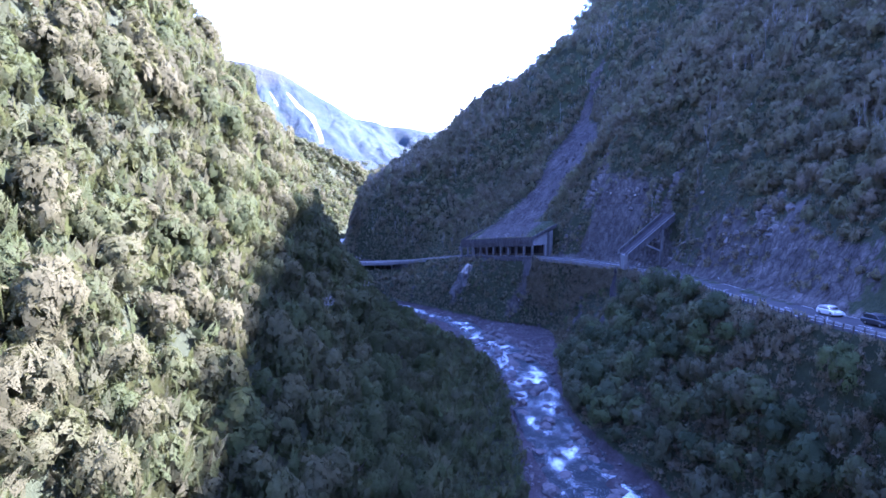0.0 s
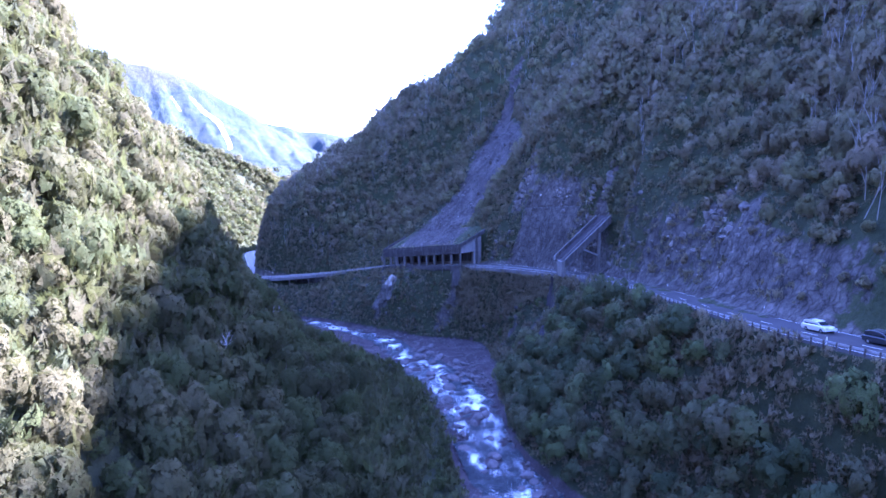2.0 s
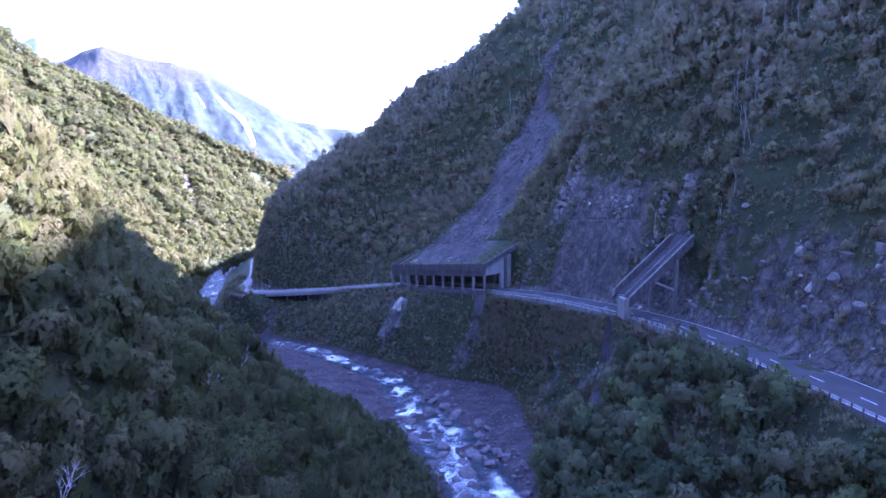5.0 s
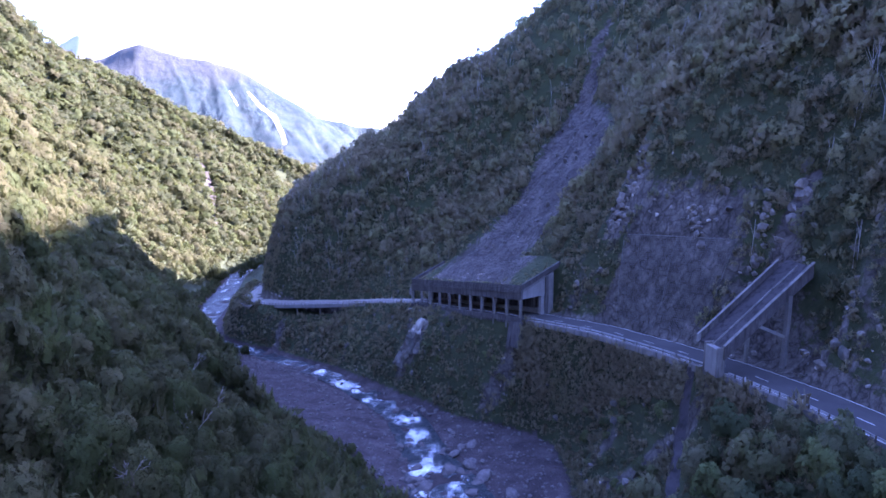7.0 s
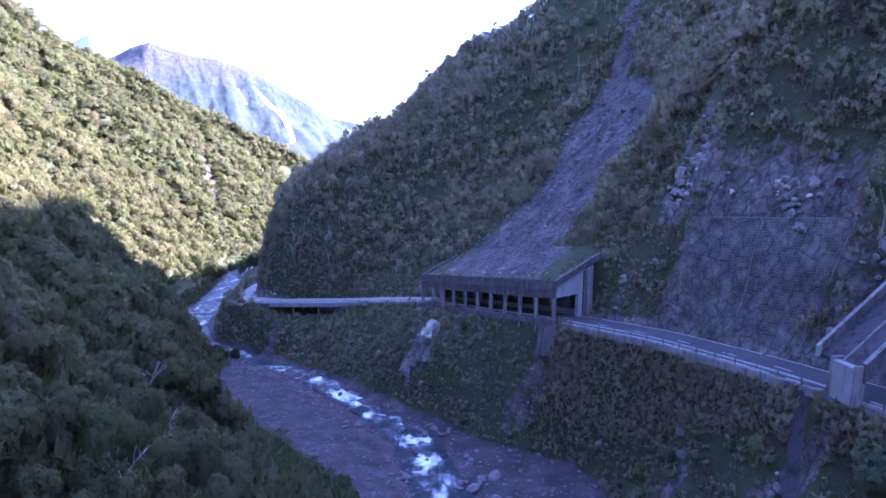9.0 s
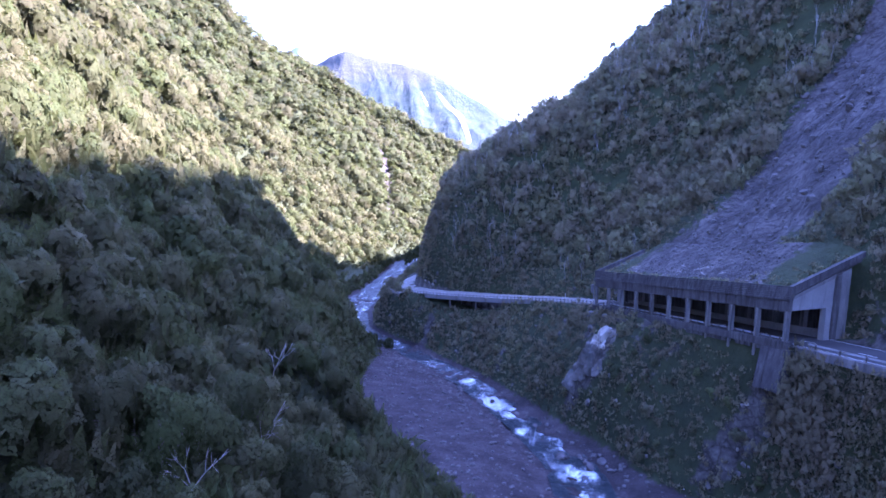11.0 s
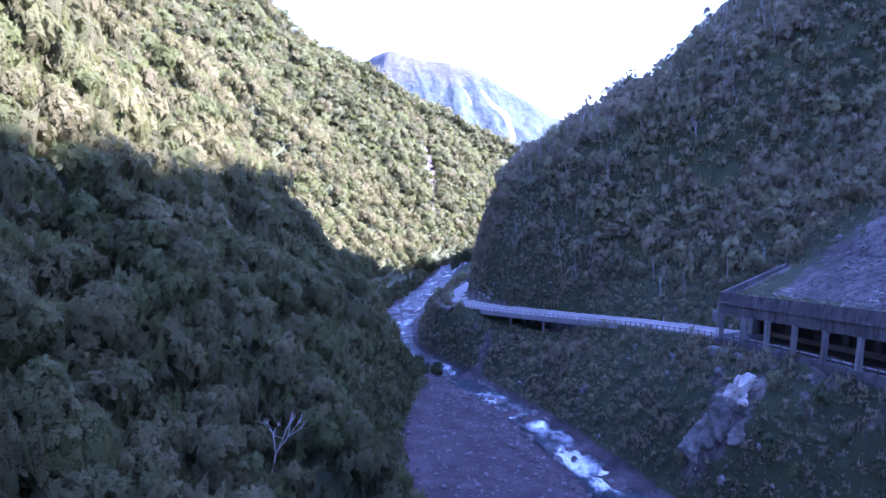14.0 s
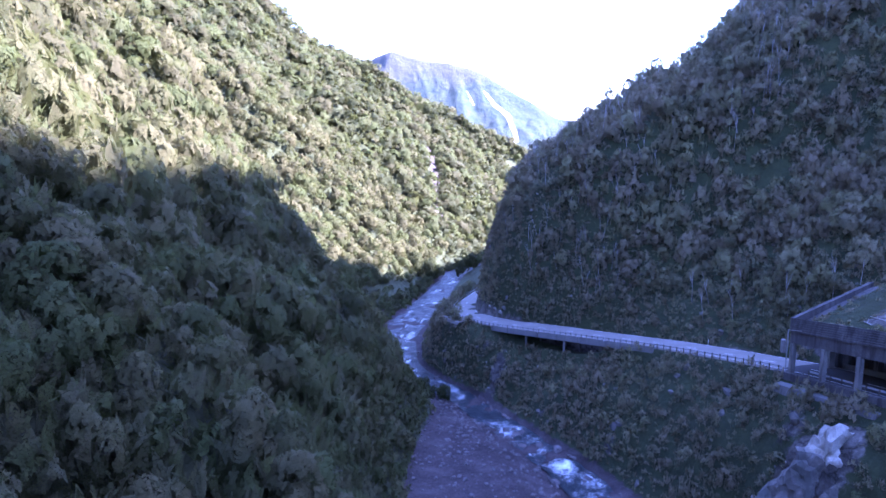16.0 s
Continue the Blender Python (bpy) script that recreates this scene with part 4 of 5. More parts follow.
n_pan = 26
for k in range(n_pan):
    a, b = RUN * k / n_pan + 0.03, RUN * (k + 1) / n_pan - 0.03
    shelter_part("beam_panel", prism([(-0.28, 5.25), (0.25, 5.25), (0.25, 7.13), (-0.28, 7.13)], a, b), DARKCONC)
N_COL = 11
for k in range(N_COL):
    s = 0.5 + (RUN - 1.0) * k / (N_COL - 1)
    shelter_part("front_column", loft_bm([[sp(s + dx, o, h) for dx, o in ((-0.3, -0.42), (0.3, -0.42), (0.3, 0.3), (-0.3, 0.3))] for h in (-3.2, 5.3)]), CONCRETE)
    if 0 < k < N_COL - 1:
        shelter_part("rear_column", loft_bm([[sp(s + dx, o, h) for dx, o in ((-0.4, 9.2), (0.4, 9.2), (0.4, 10.1), (-0.4, 10.1))] for h in (-0.5, 10.4)]), CONCRETE)
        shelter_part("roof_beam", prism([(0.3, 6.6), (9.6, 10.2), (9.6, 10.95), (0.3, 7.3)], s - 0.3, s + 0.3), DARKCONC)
shelter_part("rear_wall", prism([(9.0, -0.6), (9.4, -0.6), (9.4, 1.1), (9.0, 1.1)], 1.2, RUN - 1.0), PALECONC, "low pale wall along the rear columns")
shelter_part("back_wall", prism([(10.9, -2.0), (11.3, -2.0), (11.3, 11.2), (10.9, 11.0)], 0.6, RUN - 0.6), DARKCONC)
shelter_part("road_kerb", prism([(-0.75, -0.9), (0.1, -0.9), (0.1, 0.35), (-0.75, 0.35)], -0.5, RUN + 2.5), DARKCONC)
for k in range(N_COL - 1):
    s = 0.5 + (RUN - 1.0) * (k + 0.5) / (N_COL - 1)
    for dx in (-1.9, -0.65, 0.6, 1.85):
        if k % 3 != 1 or dx < 1:
            shelter_part("barrier_block", loft_bm([[sp(s + dx + e, o, h) for e, o in ((-0.5, -0.62), (0.5, -0.62), (0.5, -0.3), (-0.5, -0.3))] for h in (-1.6, 0.45)]), DARKCONC)
# the two portals: pale wall over the opening, pale jamb, dark edge pier, roof verge
for s0, s1 in ((0.0, 0.35), (RUN - 0.35, RUN)):
    shelter_part("portal_lintel", prism([(0.3, 5.35), (8.2, 5.35), (8.2, 10.2), (0.3, 7.25)], s0 + 0.05, s1 - 0.05), PALECONC, "pale lintel wall over the portal")
    shelter_part("portal_jamb", prism([(6.7, -0.5), (7.8, -0.5), (7.8, 5.34), (6.7, 5.34)], s0 - 0.25, s1 + 0.5), PALECONC)
    shelter_part("portal_pier", prism([(8.22, -0.8), (9.1, -0.8), (9.1, 10.8), (8.22, 10.5)], s0 - 0.35, s1 + 0.35), DARKCONC)
    shelter_part("portal_cheek", prism([(9.12, -0.5), (11.4, -0.5), (11.4, 11.6), (9.12, 10.8)], s0 + 0.05, s1 - 0.02), CONCRETE)
    shelter_part("verge", prism([(-0.3, 7.9), (13.6, 13.35), (13.6, 14.3), (-0.3, 9.4)], s0 - 0.22, s1 + 0.22), DARKCONC, "dark sloping verge beam")
    shelter_part("verge_rib", prism([(0.3, 7.3), (8.2, 10.25), (8.2, 10.9), (0.3, 7.85)], s0 - 0.1, s1 + 0.1), CONCRETE)
# rain pipe and service boxes on the far corner
for a, b, w in ((sp(RUN + 0.4, -0.4, -1.9), sp(RUN + 0.4, -0.4, 7.4), 0.16), (sp(RUN + 0.4, -0.4, 7.4), sp(RUN - 2.6, -0.62, 7.6), 0.12), (sp(RUN + 0.4, -0.4, 3.4), sp(RUN - 0.1, -0.62, 5.6), 0.12)):
    shelter_part("rain_pipe", beam_bm(a, b, w, w, 0.03), PALECONC, "pale rain pipe")
shelter_part("service_box", box_bm((0.7, 0.9, 2.2), Matrix.Translation(sp(RUN + 1.1, -0.5, 4.6)), 0.12), CONCRETE)
# concrete footing block on the cliff under the near end
footing = thing("footing_block", "stained concrete footing wall on the cliff under the rock shelter", "retaining wall", tuple(sp(3, -0.5, -4)))
for s0, s1, off in ((-1.2, 4.6, 0.0), (-0.9, 0.2, -0.35), (2.9, 4.3, -0.25)):
    top = -1.0 if off == 0 else -0.95
    o = part("wall_block" if off == 0 else "buttress", prism([(-1.9 + off, -8.0), (1.5, -8.0), (1.5, top), (-0.8 + off * 0.5, top)], s0, s1), DARKCONC, footing)
    o.matrix_parent_inverse = Matrix.Translation(-Vector(sp(3, -0.5, -4)))
apron = thing("roadside_ledge", "concrete ledge beside the shelter columns", "ledge", tuple(sp(50, -2, -1.2)))
o = part("slab", prism([(-2.3, -3.2), (-0.8, -3.2), (-0.8, -1.2), (-2.1, -1.5)], 44, RUN + 0.5), CONCRETE, apron)
o.matrix_parent_inverse = Matrix.Translation(-Vector(sp(50, -2, -1.2)))

# ---------------------------------------------------------------- debris on the shelter's roof
def roof_heap():
    V, F = [], []
    us, vs = np.linspace(1.5, RUN - 2, 60), np.linspace(0.4, 14.5, 18)
    P = np.zeros((60, 18, 3))
    for i, s in enumerate(us):
        for j, o in enumerate(vs):
            h = 8.3 + (o - 0.1) * 0.396
            e = min(1, (s - 1.5) / 4, (RUN - 2 - s) / 4) 
            lump = max(0.0, e) * (0.25 + 0.10 * o) + 0.35 * float(fbm(np.array(s * 1.0), np.array(o * 1.0), 3, 3))
            P[i, j] = sp(s, o, h + max(0.02, lump))
    return P.reshape(-1, 3), grid_faces(60, 18)


V, F = roof_heap()
heap = new("roof_debris", mesh_of("roof_debris", V, F, [GROUND], True))
hs = np.repeat(np.linspace(0, 1, 60), 18)
ho = np.tile(np.linspace(0, 1, 18), 60)
grass = np.clip(np.maximum(np.maximum(0.2 - ho, 0) * 5, np.maximum(np.abs(hs - 0.5) - 0.3, 0) * 9) + fbm(hs * 60, ho * 15, 6, 3) * 0.5, 0, 1)
for name, val in (("rock", hs * 0), ("scree", 1 - grass), ("gravel", hs * 0)):
    heap.data.attributes.new(name, "FLOAT", "POINT").data.foreach_set("value", val.astype(np.float32))
tagged(heap, "grey scree and grass lying on the shelter roof", "rubble", kind="stuff")
g = np.random.default_rng(31)
gs, go = g.uniform(1, RUN - 2, 500), g.uniform(0.3, 13, 500)
keep = (go < 0.9 + 1.2 * g.random(500)) | (gs > RUN - 11) | (gs < 12)
gp = np.array([sp(a, b, 8.45 + b * 0.4) for a, b in zip(gs[keep], go[keep])])
V, F, T, D = joined(SHRUBS, gp[:, 0], gp[:, 1], gp[:, 2] - 0.1, g.uniform(0.3, 0.75, len(gp)), g.uniform(0.7, 1.2, len(gp)), g)
tagged(new("roof_grass", mesh_of("roof_grass", V, F, [DULL_LEAF], True, T, normals=D)), "grass and low weeds growing on the shelter roof", "grass", kind="stuff")

# pale fallen branches lying on the roof
lr_ = np.random.default_rng(77)
for k in range(12):
    a, o = lr_.uniform(20, RUN - 4), lr_.uniform(1.0, 6.5)
    p, ang, length = sp(a, o, 8.85 + 0.45 * o), lr_.uniform(-0.5, 0.5), lr_.uniform(1.2, 3.4)
    t = thing("fallen_branch", "pale weathered branch lying in the scree on the shelter roof", "branch", tuple(p), "branches on the roof")
    d = (AL * math.cos(ang) + IN * math.sin(ang) + Vector((0, 0, 0.35 * math.sin(ang)))).normalized()
    bm = bmesh.new()
    for q0, q1, r0 in ((-d * length * 0.5, d * length * 0.5, 0.09), (d * length * 0.1, d * length * 0.3 + IN * 0.5 + Vector((0, 0, 0.35)), 0.05)):
        e = q1 - q0
        bmesh.ops.create_cone(bm, cap_ends=True, segments=7, radius1=r0, radius2=r0 * 0.5, depth=e.length, matrix=Matrix.Translation((q0 + q1) / 2) @ e.to_track_quat("Z", "Y").to_matrix().to_4x4())
    part("stem", bm, PALEROCK, t)

# ---------------------------------------------------------------- flume that carries the slip's water over the road
LIP = Vector((62.5, 199.3, 59.35))
DOWN = Vector((-0.9795, -0.2013, 0))
ASIDE = Vector((0.2013, -0.9795, 0))
SLOPE = 0.79


def fl(u, s, h):
    """A point of the flume: up it from the lip, across it, and up from its floor."""
    return LIP - DOWN * u + ASIDE * s + Vector((0, 0, SLOPE * u + h))


flume = thing("water_flume", "sloping grey concrete water flume bridging the road on legs", "aqueduct", tuple(LIP))


def flume_part(name, bm, m, label=""):
    o = part(name, bm, m, flume, label)
    o.matrix_parent_inverse = Matrix.Translation(-LIP)
    return o


def trough(u0, u1, sec):
    return loft_bm([[fl(u, s, h) for s, h in sec] for u in np.linspace(u0, u1, 5)])


flume_part("floor", trough(0, 16.9, [(0.0, -0.5), (6.0, -0.5), (6.0, 0.0), (0.0, 0.0)]), WETCONC, "dark wet trough floor")
flume_part("left_wall", trough(-0.2, 15.2, [(-0.35, -0.6), (0.0, -0.6), (0.0, 1.3), (-0.35, 1.3)]), DARKCONC)
flume_part("left_coping", trough(-0.3, 15.3, [(-0.42, 1.3), (0.06, 1.3), (0.06, 1.42), (-0.42, 1.42)]), CONCRETE)
flume_part("divider", trough(-0.2, 16.2, [(3.1, 0.0), (3.3, 0.0), (3.26, 0.3), (3.12, 0.3)]), CONCRETE, "worn grey dividing kerb")
flume_part("right_wall", trough(-0.1, 16.5, [(5.95, -1.5), (6.35, -1.5), (6.35, 1.0), (5.95, 1.0)]), DARKCONC)
flume_part("right_coping", trough(-0.2, 16.6, [(5.88, 1.0), (6.42, 1.0), (6.42, 1.12), (5.88, 1.12)]), CONCRETE)
flume_part("left_girder", trough(2.2, 16.8, [(0.1, -1.5), (0.6, -1.5), (0.6, -0.51), (0.1, -0.51)]), DARKCONC)
flume_part("lip_end", trough(-0.5, 0.02, [(-0.38, 0.0), (0.06, 0.0), (0.06, 1.45), (-0.38, 1.45)]), PALECONC)
for u, s, w, foot in ((12.2, 6.1, 0.85, 55.0), (9.6, 0.4, 0.6, 55.2)):
    top = fl(u, s, -1.0)
    flume_part("leg", beam_bm((top.x, top.y, foot - 1.2), top, w, w * 0.9, 0.05, up=DOWN), CONCRETE)
a, b = fl(6.6, 6.1, -1.5), fl(12.0, 6.1, -8.2)
flume_part("strut", beam_bm(a, b, 0.45, 0.55), PALECONC)
a, b = fl(9.6, 0.4, -3.5), fl(12.2, 6.1, -5.6)
flume_part("tie_beam", beam_bm(a, b, 0.4, 0.5), CONCRETE)
# the pier at the road's outer edge, into which the water falls
pier = thing("drop_shaft", "pale concrete drop shaft standing at the road edge under the flume", "concrete pier", (63.3, 195.2, 52.0))
o = part("shaft_front", loft_bm([[(62.25, 196.7, z), (62.6, 193.6, z), (63.8, 193.7, z), (63.4, 196.8, z)] for z in (54.7, 56.5, 59.5)]), PALECONC, pier, "pale smooth shaft wall")
o.matrix_parent_inverse = Matrix.Translation((-63.3, -195.2, -52.0))
for pts in (((62.1, 197.0), (62.2, 196.72), (63.8, 196.85), (63.7, 197.1)), ((62.55, 193.57), (62.6, 193.3), (64.0, 193.4), (63.95, 193.67))):
    o = part("shaft_rim", loft_bm([[(x, y, z) for x, y in pts] for z in (54.6, 59.9)]), CONCRETE, pier)
    o.matrix_parent_inverse = Matrix.Translation((-63.3, -195.2, -52.0))

# the stained spillway down the cliff under the shaft
spill = thing("spillway", "dark water-stained concrete spillway running down the cliff", "spillway", (61.5, 196.0, 49.0))
secs = []
for k in range(31):
    u = k / 30 * (len(SPILL) - 1.001)
    i, f = int(u), u - int(u)
    c = Vector(SPILL[i]).lerp(Vector(SPILL[i + 1]), f)
    d = (Vector(SPILL[i + 1]) - Vector(SPILL[i])).normalized()
    across, half = Vector((-d.y, d.x)), 1.3 + 0.02 * k + 0.3 * noise.noise((k * 0.35, 2.0, 5.0))
    mid = float(land(c.x, c.y))
    top = []
    for e, h in ((-1, 0.1), (-0.75, 0.4), (-0.3, 0.3), (0.3, 0.3), (0.75, 0.45), (1, 0.1)):
        q = c + across * half * e
        top.append((q.x, q.y, 0.35 * float(land(q.x, q.y)) + 0.65 * mid + h + 0.15 * noise.noise((q.x, q.y, 3.0))))
    secs.append(top + [(x + 0.5, y, z - 2.2) for x, y, z in top[::-1]])
o = part("apron", loft_bm(secs), WETCONC, spill)
o.matrix_parent_inverse = Matrix.Translation((-61.5, -196.0, -49.0))

# ---------------------------------------------------------------- edge beam, guard rails, bridge
def ribbon_prism(s0, s1, sec, step=2.5):
    n = max(2, int((s1 - s0) / step) + 1)
    return loft_bm([[on_road(s, o, u) for o, u in sec] for s in np.linspace(s0, s1, n)])


edge = thing("road_edge_beam", "grey stained concrete edge beam along the outer side of the road", "edge beam", kind="structure")
s, s_end = at_y(166), at_y(252.5)
while s < s_end - 1:
    e = min(s + 6.0, s_end)
    part("beam_segment", ribbon_prism(s + 0.03, e - 0.03, [(-0.5, -1.25), (0.1, -1.25), (0.1, 0.1), (-0.3, 0.1), (-0.45, -0.02)]), CONCRETE, edge)
    s = e


def guard_rail(y0, y1, label, lift=0.0, off=-0.12, post_h=1.2, spacing=2.0):
    g = thing("guard_rail", label, "guard rail", tuple(on_road(at_y(y0))), "guard rails")
    inv = Matrix.Translation(-on_road(at_y(y0)))
    sec = [(off, 0.48), (off - 0.05, 0.53), (off, 0.6), (off - 0.05, 0.67), (off, 0.76), (off + 0.03, 0.76), (off - 0.02, 0.67), (off + 0.03, 0.6), (off - 0.02, 0.53), (off + 0.03, 0.48)]
    s0, s1 = at_y(y0), at_y(y1)
    o = part("rail", ribbon_prism(s0, s1, [(a, b + lift) for a, b in sec], 2.0), STEEL, g)
    o.matrix_parent_inverse = inv
    post = box_bm((0.15, 0.16, post_h), Matrix.Translation((0, 0, 0.85 - post_h / 2 + lift)), 0.015)
    me = bpy.data.meshes.new("post")
    post.to_mesh(me)
    post.free()
    me.materials.append(TIMBER)
    s = s0 + 0.5
    while s < s1:
        p = new("post", me)
        p.parent, p.matrix_parent_inverse = g, inv
        q, q2 = on_road(s, off - 0.16), on_road(s + 0.5, off - 0.16)
        p.matrix_basis = Matrix.Translation(q) @ Matrix.Rotation(math.atan2(q2.y - q.y, q2.x - q.x), 4, "Z")
        s += spacing
    return g


guard_rail(58, 192.5, "steel guard rail on dark timber posts along the road's outer edge")
guard_rail(198, 251, "steel guard rail on the concrete edge beam", 0.1, 0.1, 0.85, 4.0)
guard_rail(255.5, 304, "steel guard rail between the shelter columns", 0.0, 0.55)
guard_rail(308, 374, "steel guard rail along the bridge", 0.0)
guard_rail(374.5, 396, "steel guard rail at the outside of the bend", 0.0)
guard_rail(402, 470, "steel guard rail beyond the bend", 0.0)

bridge = thing("road_bridge", "low concrete road bridge on slim piers along the bluff", "bridge", tuple(on_road(at_y(352))))
inv = Matrix.Translation(-on_road(at_y(352)))
for y0, y1 in ((334.5, 343), (343.2, 352), (352.2, 361), (361.2, 370.5)):
    o = part("deck_beam", ribbon_prism(at_y(y0), at_y(y1), [(-0.45, -1.5), (0.3, -1.5), (7.5, -1.5), (7.5, -0.4), (-0.1, -0.4), (-0.1, 0.12), (-0.45, 0.12)]), PALECONC, bridge)
    o.matrix_parent_inverse = inv
for y in (338.5, 347, 356, 363.5):
    for off in (0.2, 6.5):
        t = on_road(at_y(y), off, -1.45)
        g = float(land(t.x, t.y)) - 1.5
        o = part("pier", beam_bm((t.x, t.y, min(g, t.z - 2)), t, 0.5, 0.5, 0.04, up=(1, 0, 0)), CONCRETE, bridge)
        o.matrix_parent_inverse = inv

# little marker posts and signs beside the road
def marker(y, off, high=1.0):
    p = on_road(at_y(y), off, -0.1)
    t = thing("marker_post", "slim white road marker post", "marker post", tuple(p), "marker posts")
    part("stake", box_bm((0.12, 0.05, high), Matrix.Translation((0, 0, high / 2)), 0.01), PAINT, t)


for y, off in ((84, 0.0), (120, -0.4), (148, -0.4), (176, -0.4), (188, -0.5), (330, 8.8), (346, -0.6), (150, 8.9), (110, 9.0)):
    marker(y, off, 1.3)
SIGN_W = mat("sign_white", 0.5)[0]
SIGN_W.node_tree.nodes["Principled BSDF"].inputs["Base Color"].default_value = (0.75, 0.75, 0.73, 1)
sign_at = Vector((55.0, 256.5, 47.2))
board = thing("road_sign", "small white square sign on a post against the rock", "sign", tuple(sign_at))
part("post", box_bm((0.1, 0.1, 6.2), Matrix.Translation((0, 0.05, 3.1)), 0.02), STEEL, board)
part("plate", box_bm((0.9, 0.06, 0.9), Matrix.Translation((0, -0.05, 6.2)), 0.02), SIGN_W, board)

# ---------------------------------------------------------------- rock-fall netting on the cliff over the road
def netting():
    m, N, Lk, b = mat("netting_wire", 0.55, 0.6, 0.4)
    Lk.new(ramp(N, Lk, noise_node(N, Lk, 0.6), [(0.3, (0.06, 0.058, 0.058)), (0.7, (0.12, 0.117, 0.115))]), b.inputs["Base Color"])
    net = thing("rockfall_netting", "grey steel rock-fall netting draped down the cliff", "netting")
    ys, hs = np.arange(0.0, 1.0001, 1 / 52), np.linspace(0, 1, 44)
    reach = np.arange(0.2, 22, 0.1)
    P = np.zeros((len(ys), len(hs), 3))
    for i, u in enumerate(ys):
        col = 213.0 + u * (24.0 + 6.0 * hs)
        faces = np.maximum.accumulate(land(road_in(col)[:, None] + reach[None], np.repeat(col[:, None], len(reach), 1)), 1)
        for j, (y, h) in enumerate(zip(col, hs)):
            low, top = float(road_z(y)) + 2.4, 74.6 - (y - 214) * 0.115
            z = low + (top - low) * h
            P[i, j] = (float(road_in(y)) + float(np.interp(z, faces[j], reach)) - 0.9 - 0.5 * float(fbm(y, z, 5, 2)), y, z)
    for _ in range(3):
        P[1:-1, :, 0] = (P[:-2, :, 0] + P[1:-1, :, 0] * 2 + P[2:, :, 0]) / 4 - 0.05
    bm = bmesh.new()
    vs = [[bm.verts.new(p) for p in row] for row in P]
    for i in range(len(ys) - 1):
        for j in range(len(hs) - 1):
            bm.faces.new((vs[i][j], vs[i + 1][j], vs[i + 1][j + 1], vs[i][j + 1]))
    bmesh.ops.wireframe(bm, faces=bm.faces[:], thickness=0.07, use_replace=True, use_even_offset=False)
    part("mesh", bm, m, net)
    for i in range(0, len(ys) - 5, 5):
        part("top_cable", beam_bm(P[i, -1], P[i + 5, -1], 0.16, 0.16, 0), m, net)
    for i in (0, 26, len(ys) - 1):
        for j in range(0, len(hs) - 4, 6):
            k = min(j + 6, len(hs) - 1)
            part("seam_cable", beam_bm(P[i, j], P[i, k], 0.09, 0.09, 0, up=(0, 1, 0)), m, net)
    return net


netting()

# ---------------------------------------------------------------- stones
def stone_mesh(seed, sub=2, squash=0.7):
    bm = bmesh.new()
    bmesh.ops.create_icosphere(bm, subdivisions=sub, radius=1.0)
    o = Vector((seed * 7.7, seed * 3.1, seed))
    for v in bm.verts:
        n = noise.noise(v.co * 0.9 + o) * 0.5 + noise.noise(v.co * 2.1 + o) * 0.22
        v.co *= 1 + n
        v.co.z *= squash
    me = bpy.data.meshes.new("boulder")
    bm.to_mesh(me)
    bm.free()
    me.materials.append(BOULDER)
    return me


STONES = [stone_mesh(i, 2, 0.6 + 0.05 * i) for i in range(6)]
sr = np.random.default_rng(21)
count = 0
while count < 300:
    y = sr.uniform(62, 390) if count > 150 else sr.uniform(62, 250)
    w = water_half(y)
    x = water_mid(y) + sr.normal() * w * 1.0
    if not bed_left(y) + 1 < x < bed_right(y) - 1:
        continue
    r = 0.5 + (1.3 if y < 240 else 0.6) * sr.random() ** 1.9
    b = tagged(new("boulder", STONES[int(sr.integers(0, 6))]), "rounded grey boulder lying in the river", "boulder", "boulders in the river")
    b.matrix_world = Matrix.LocRotScale((x, y, float(land(x, y)) + r * 0.22), Euler(sr.uniform(0, 0.5, 3) + (0, 0, sr.uniform(0, 6))), (r * sr.uniform(0.8, 1.3), r, r * sr.uniform(0.7, 1)))
    count += 1

# cobbles of the bars, all in one
def cobbles(rng, x, y, rmin, rmax, material, name, label, extra=0.0):
    v0, f0 = ICO_V, ICO_F
    r = rmin + (rmax - rmin) * rng.random(len(x)) ** 3
    z = land(x, y) + r * 0.25 + extra
    jit = 1 + 0.45 * (rng.random((len(x), len(v0), 1)) - 0.5)
    V = v0[None] * jit * r[:, None, None]
    V[:, :, 2] *= 0.7
    V += np.stack([x, y, z], -1)[:, None]
    F = f0[None] + (np.arange(len(x)) * len(v0))[:, None, None]
    return tagged(new(name, mesh_of(name, V.reshape(-1, 3), F.reshape(-1, 3), [material], True)), label, "stones", kind="stuff")


y = sr.uniform(60, 400, 6000)
x = bed_left(y) + (bed_right(y) - bed_left(y)) * sr.random(6000)
ok = np.abs(x - water_mid(y)) > water_half(y) * 0.55
cobbles(sr, x[ok], y[ok], 0.12, 0.62, BOULDER, "river_stones", "grey cobbles and stones of the river bars")
y, x = sr.uniform(270, 362, 2600), sr.uniform(15, 96, 2600)
ok = (bare_scree(x, y) > 0.35) & (x > road_in(y) + 13)
cobbles(sr, x[ok], y[ok], 0.1, 0.4, SCREE, "slip_stones", "broken stones scattered on the slip", 0.0)

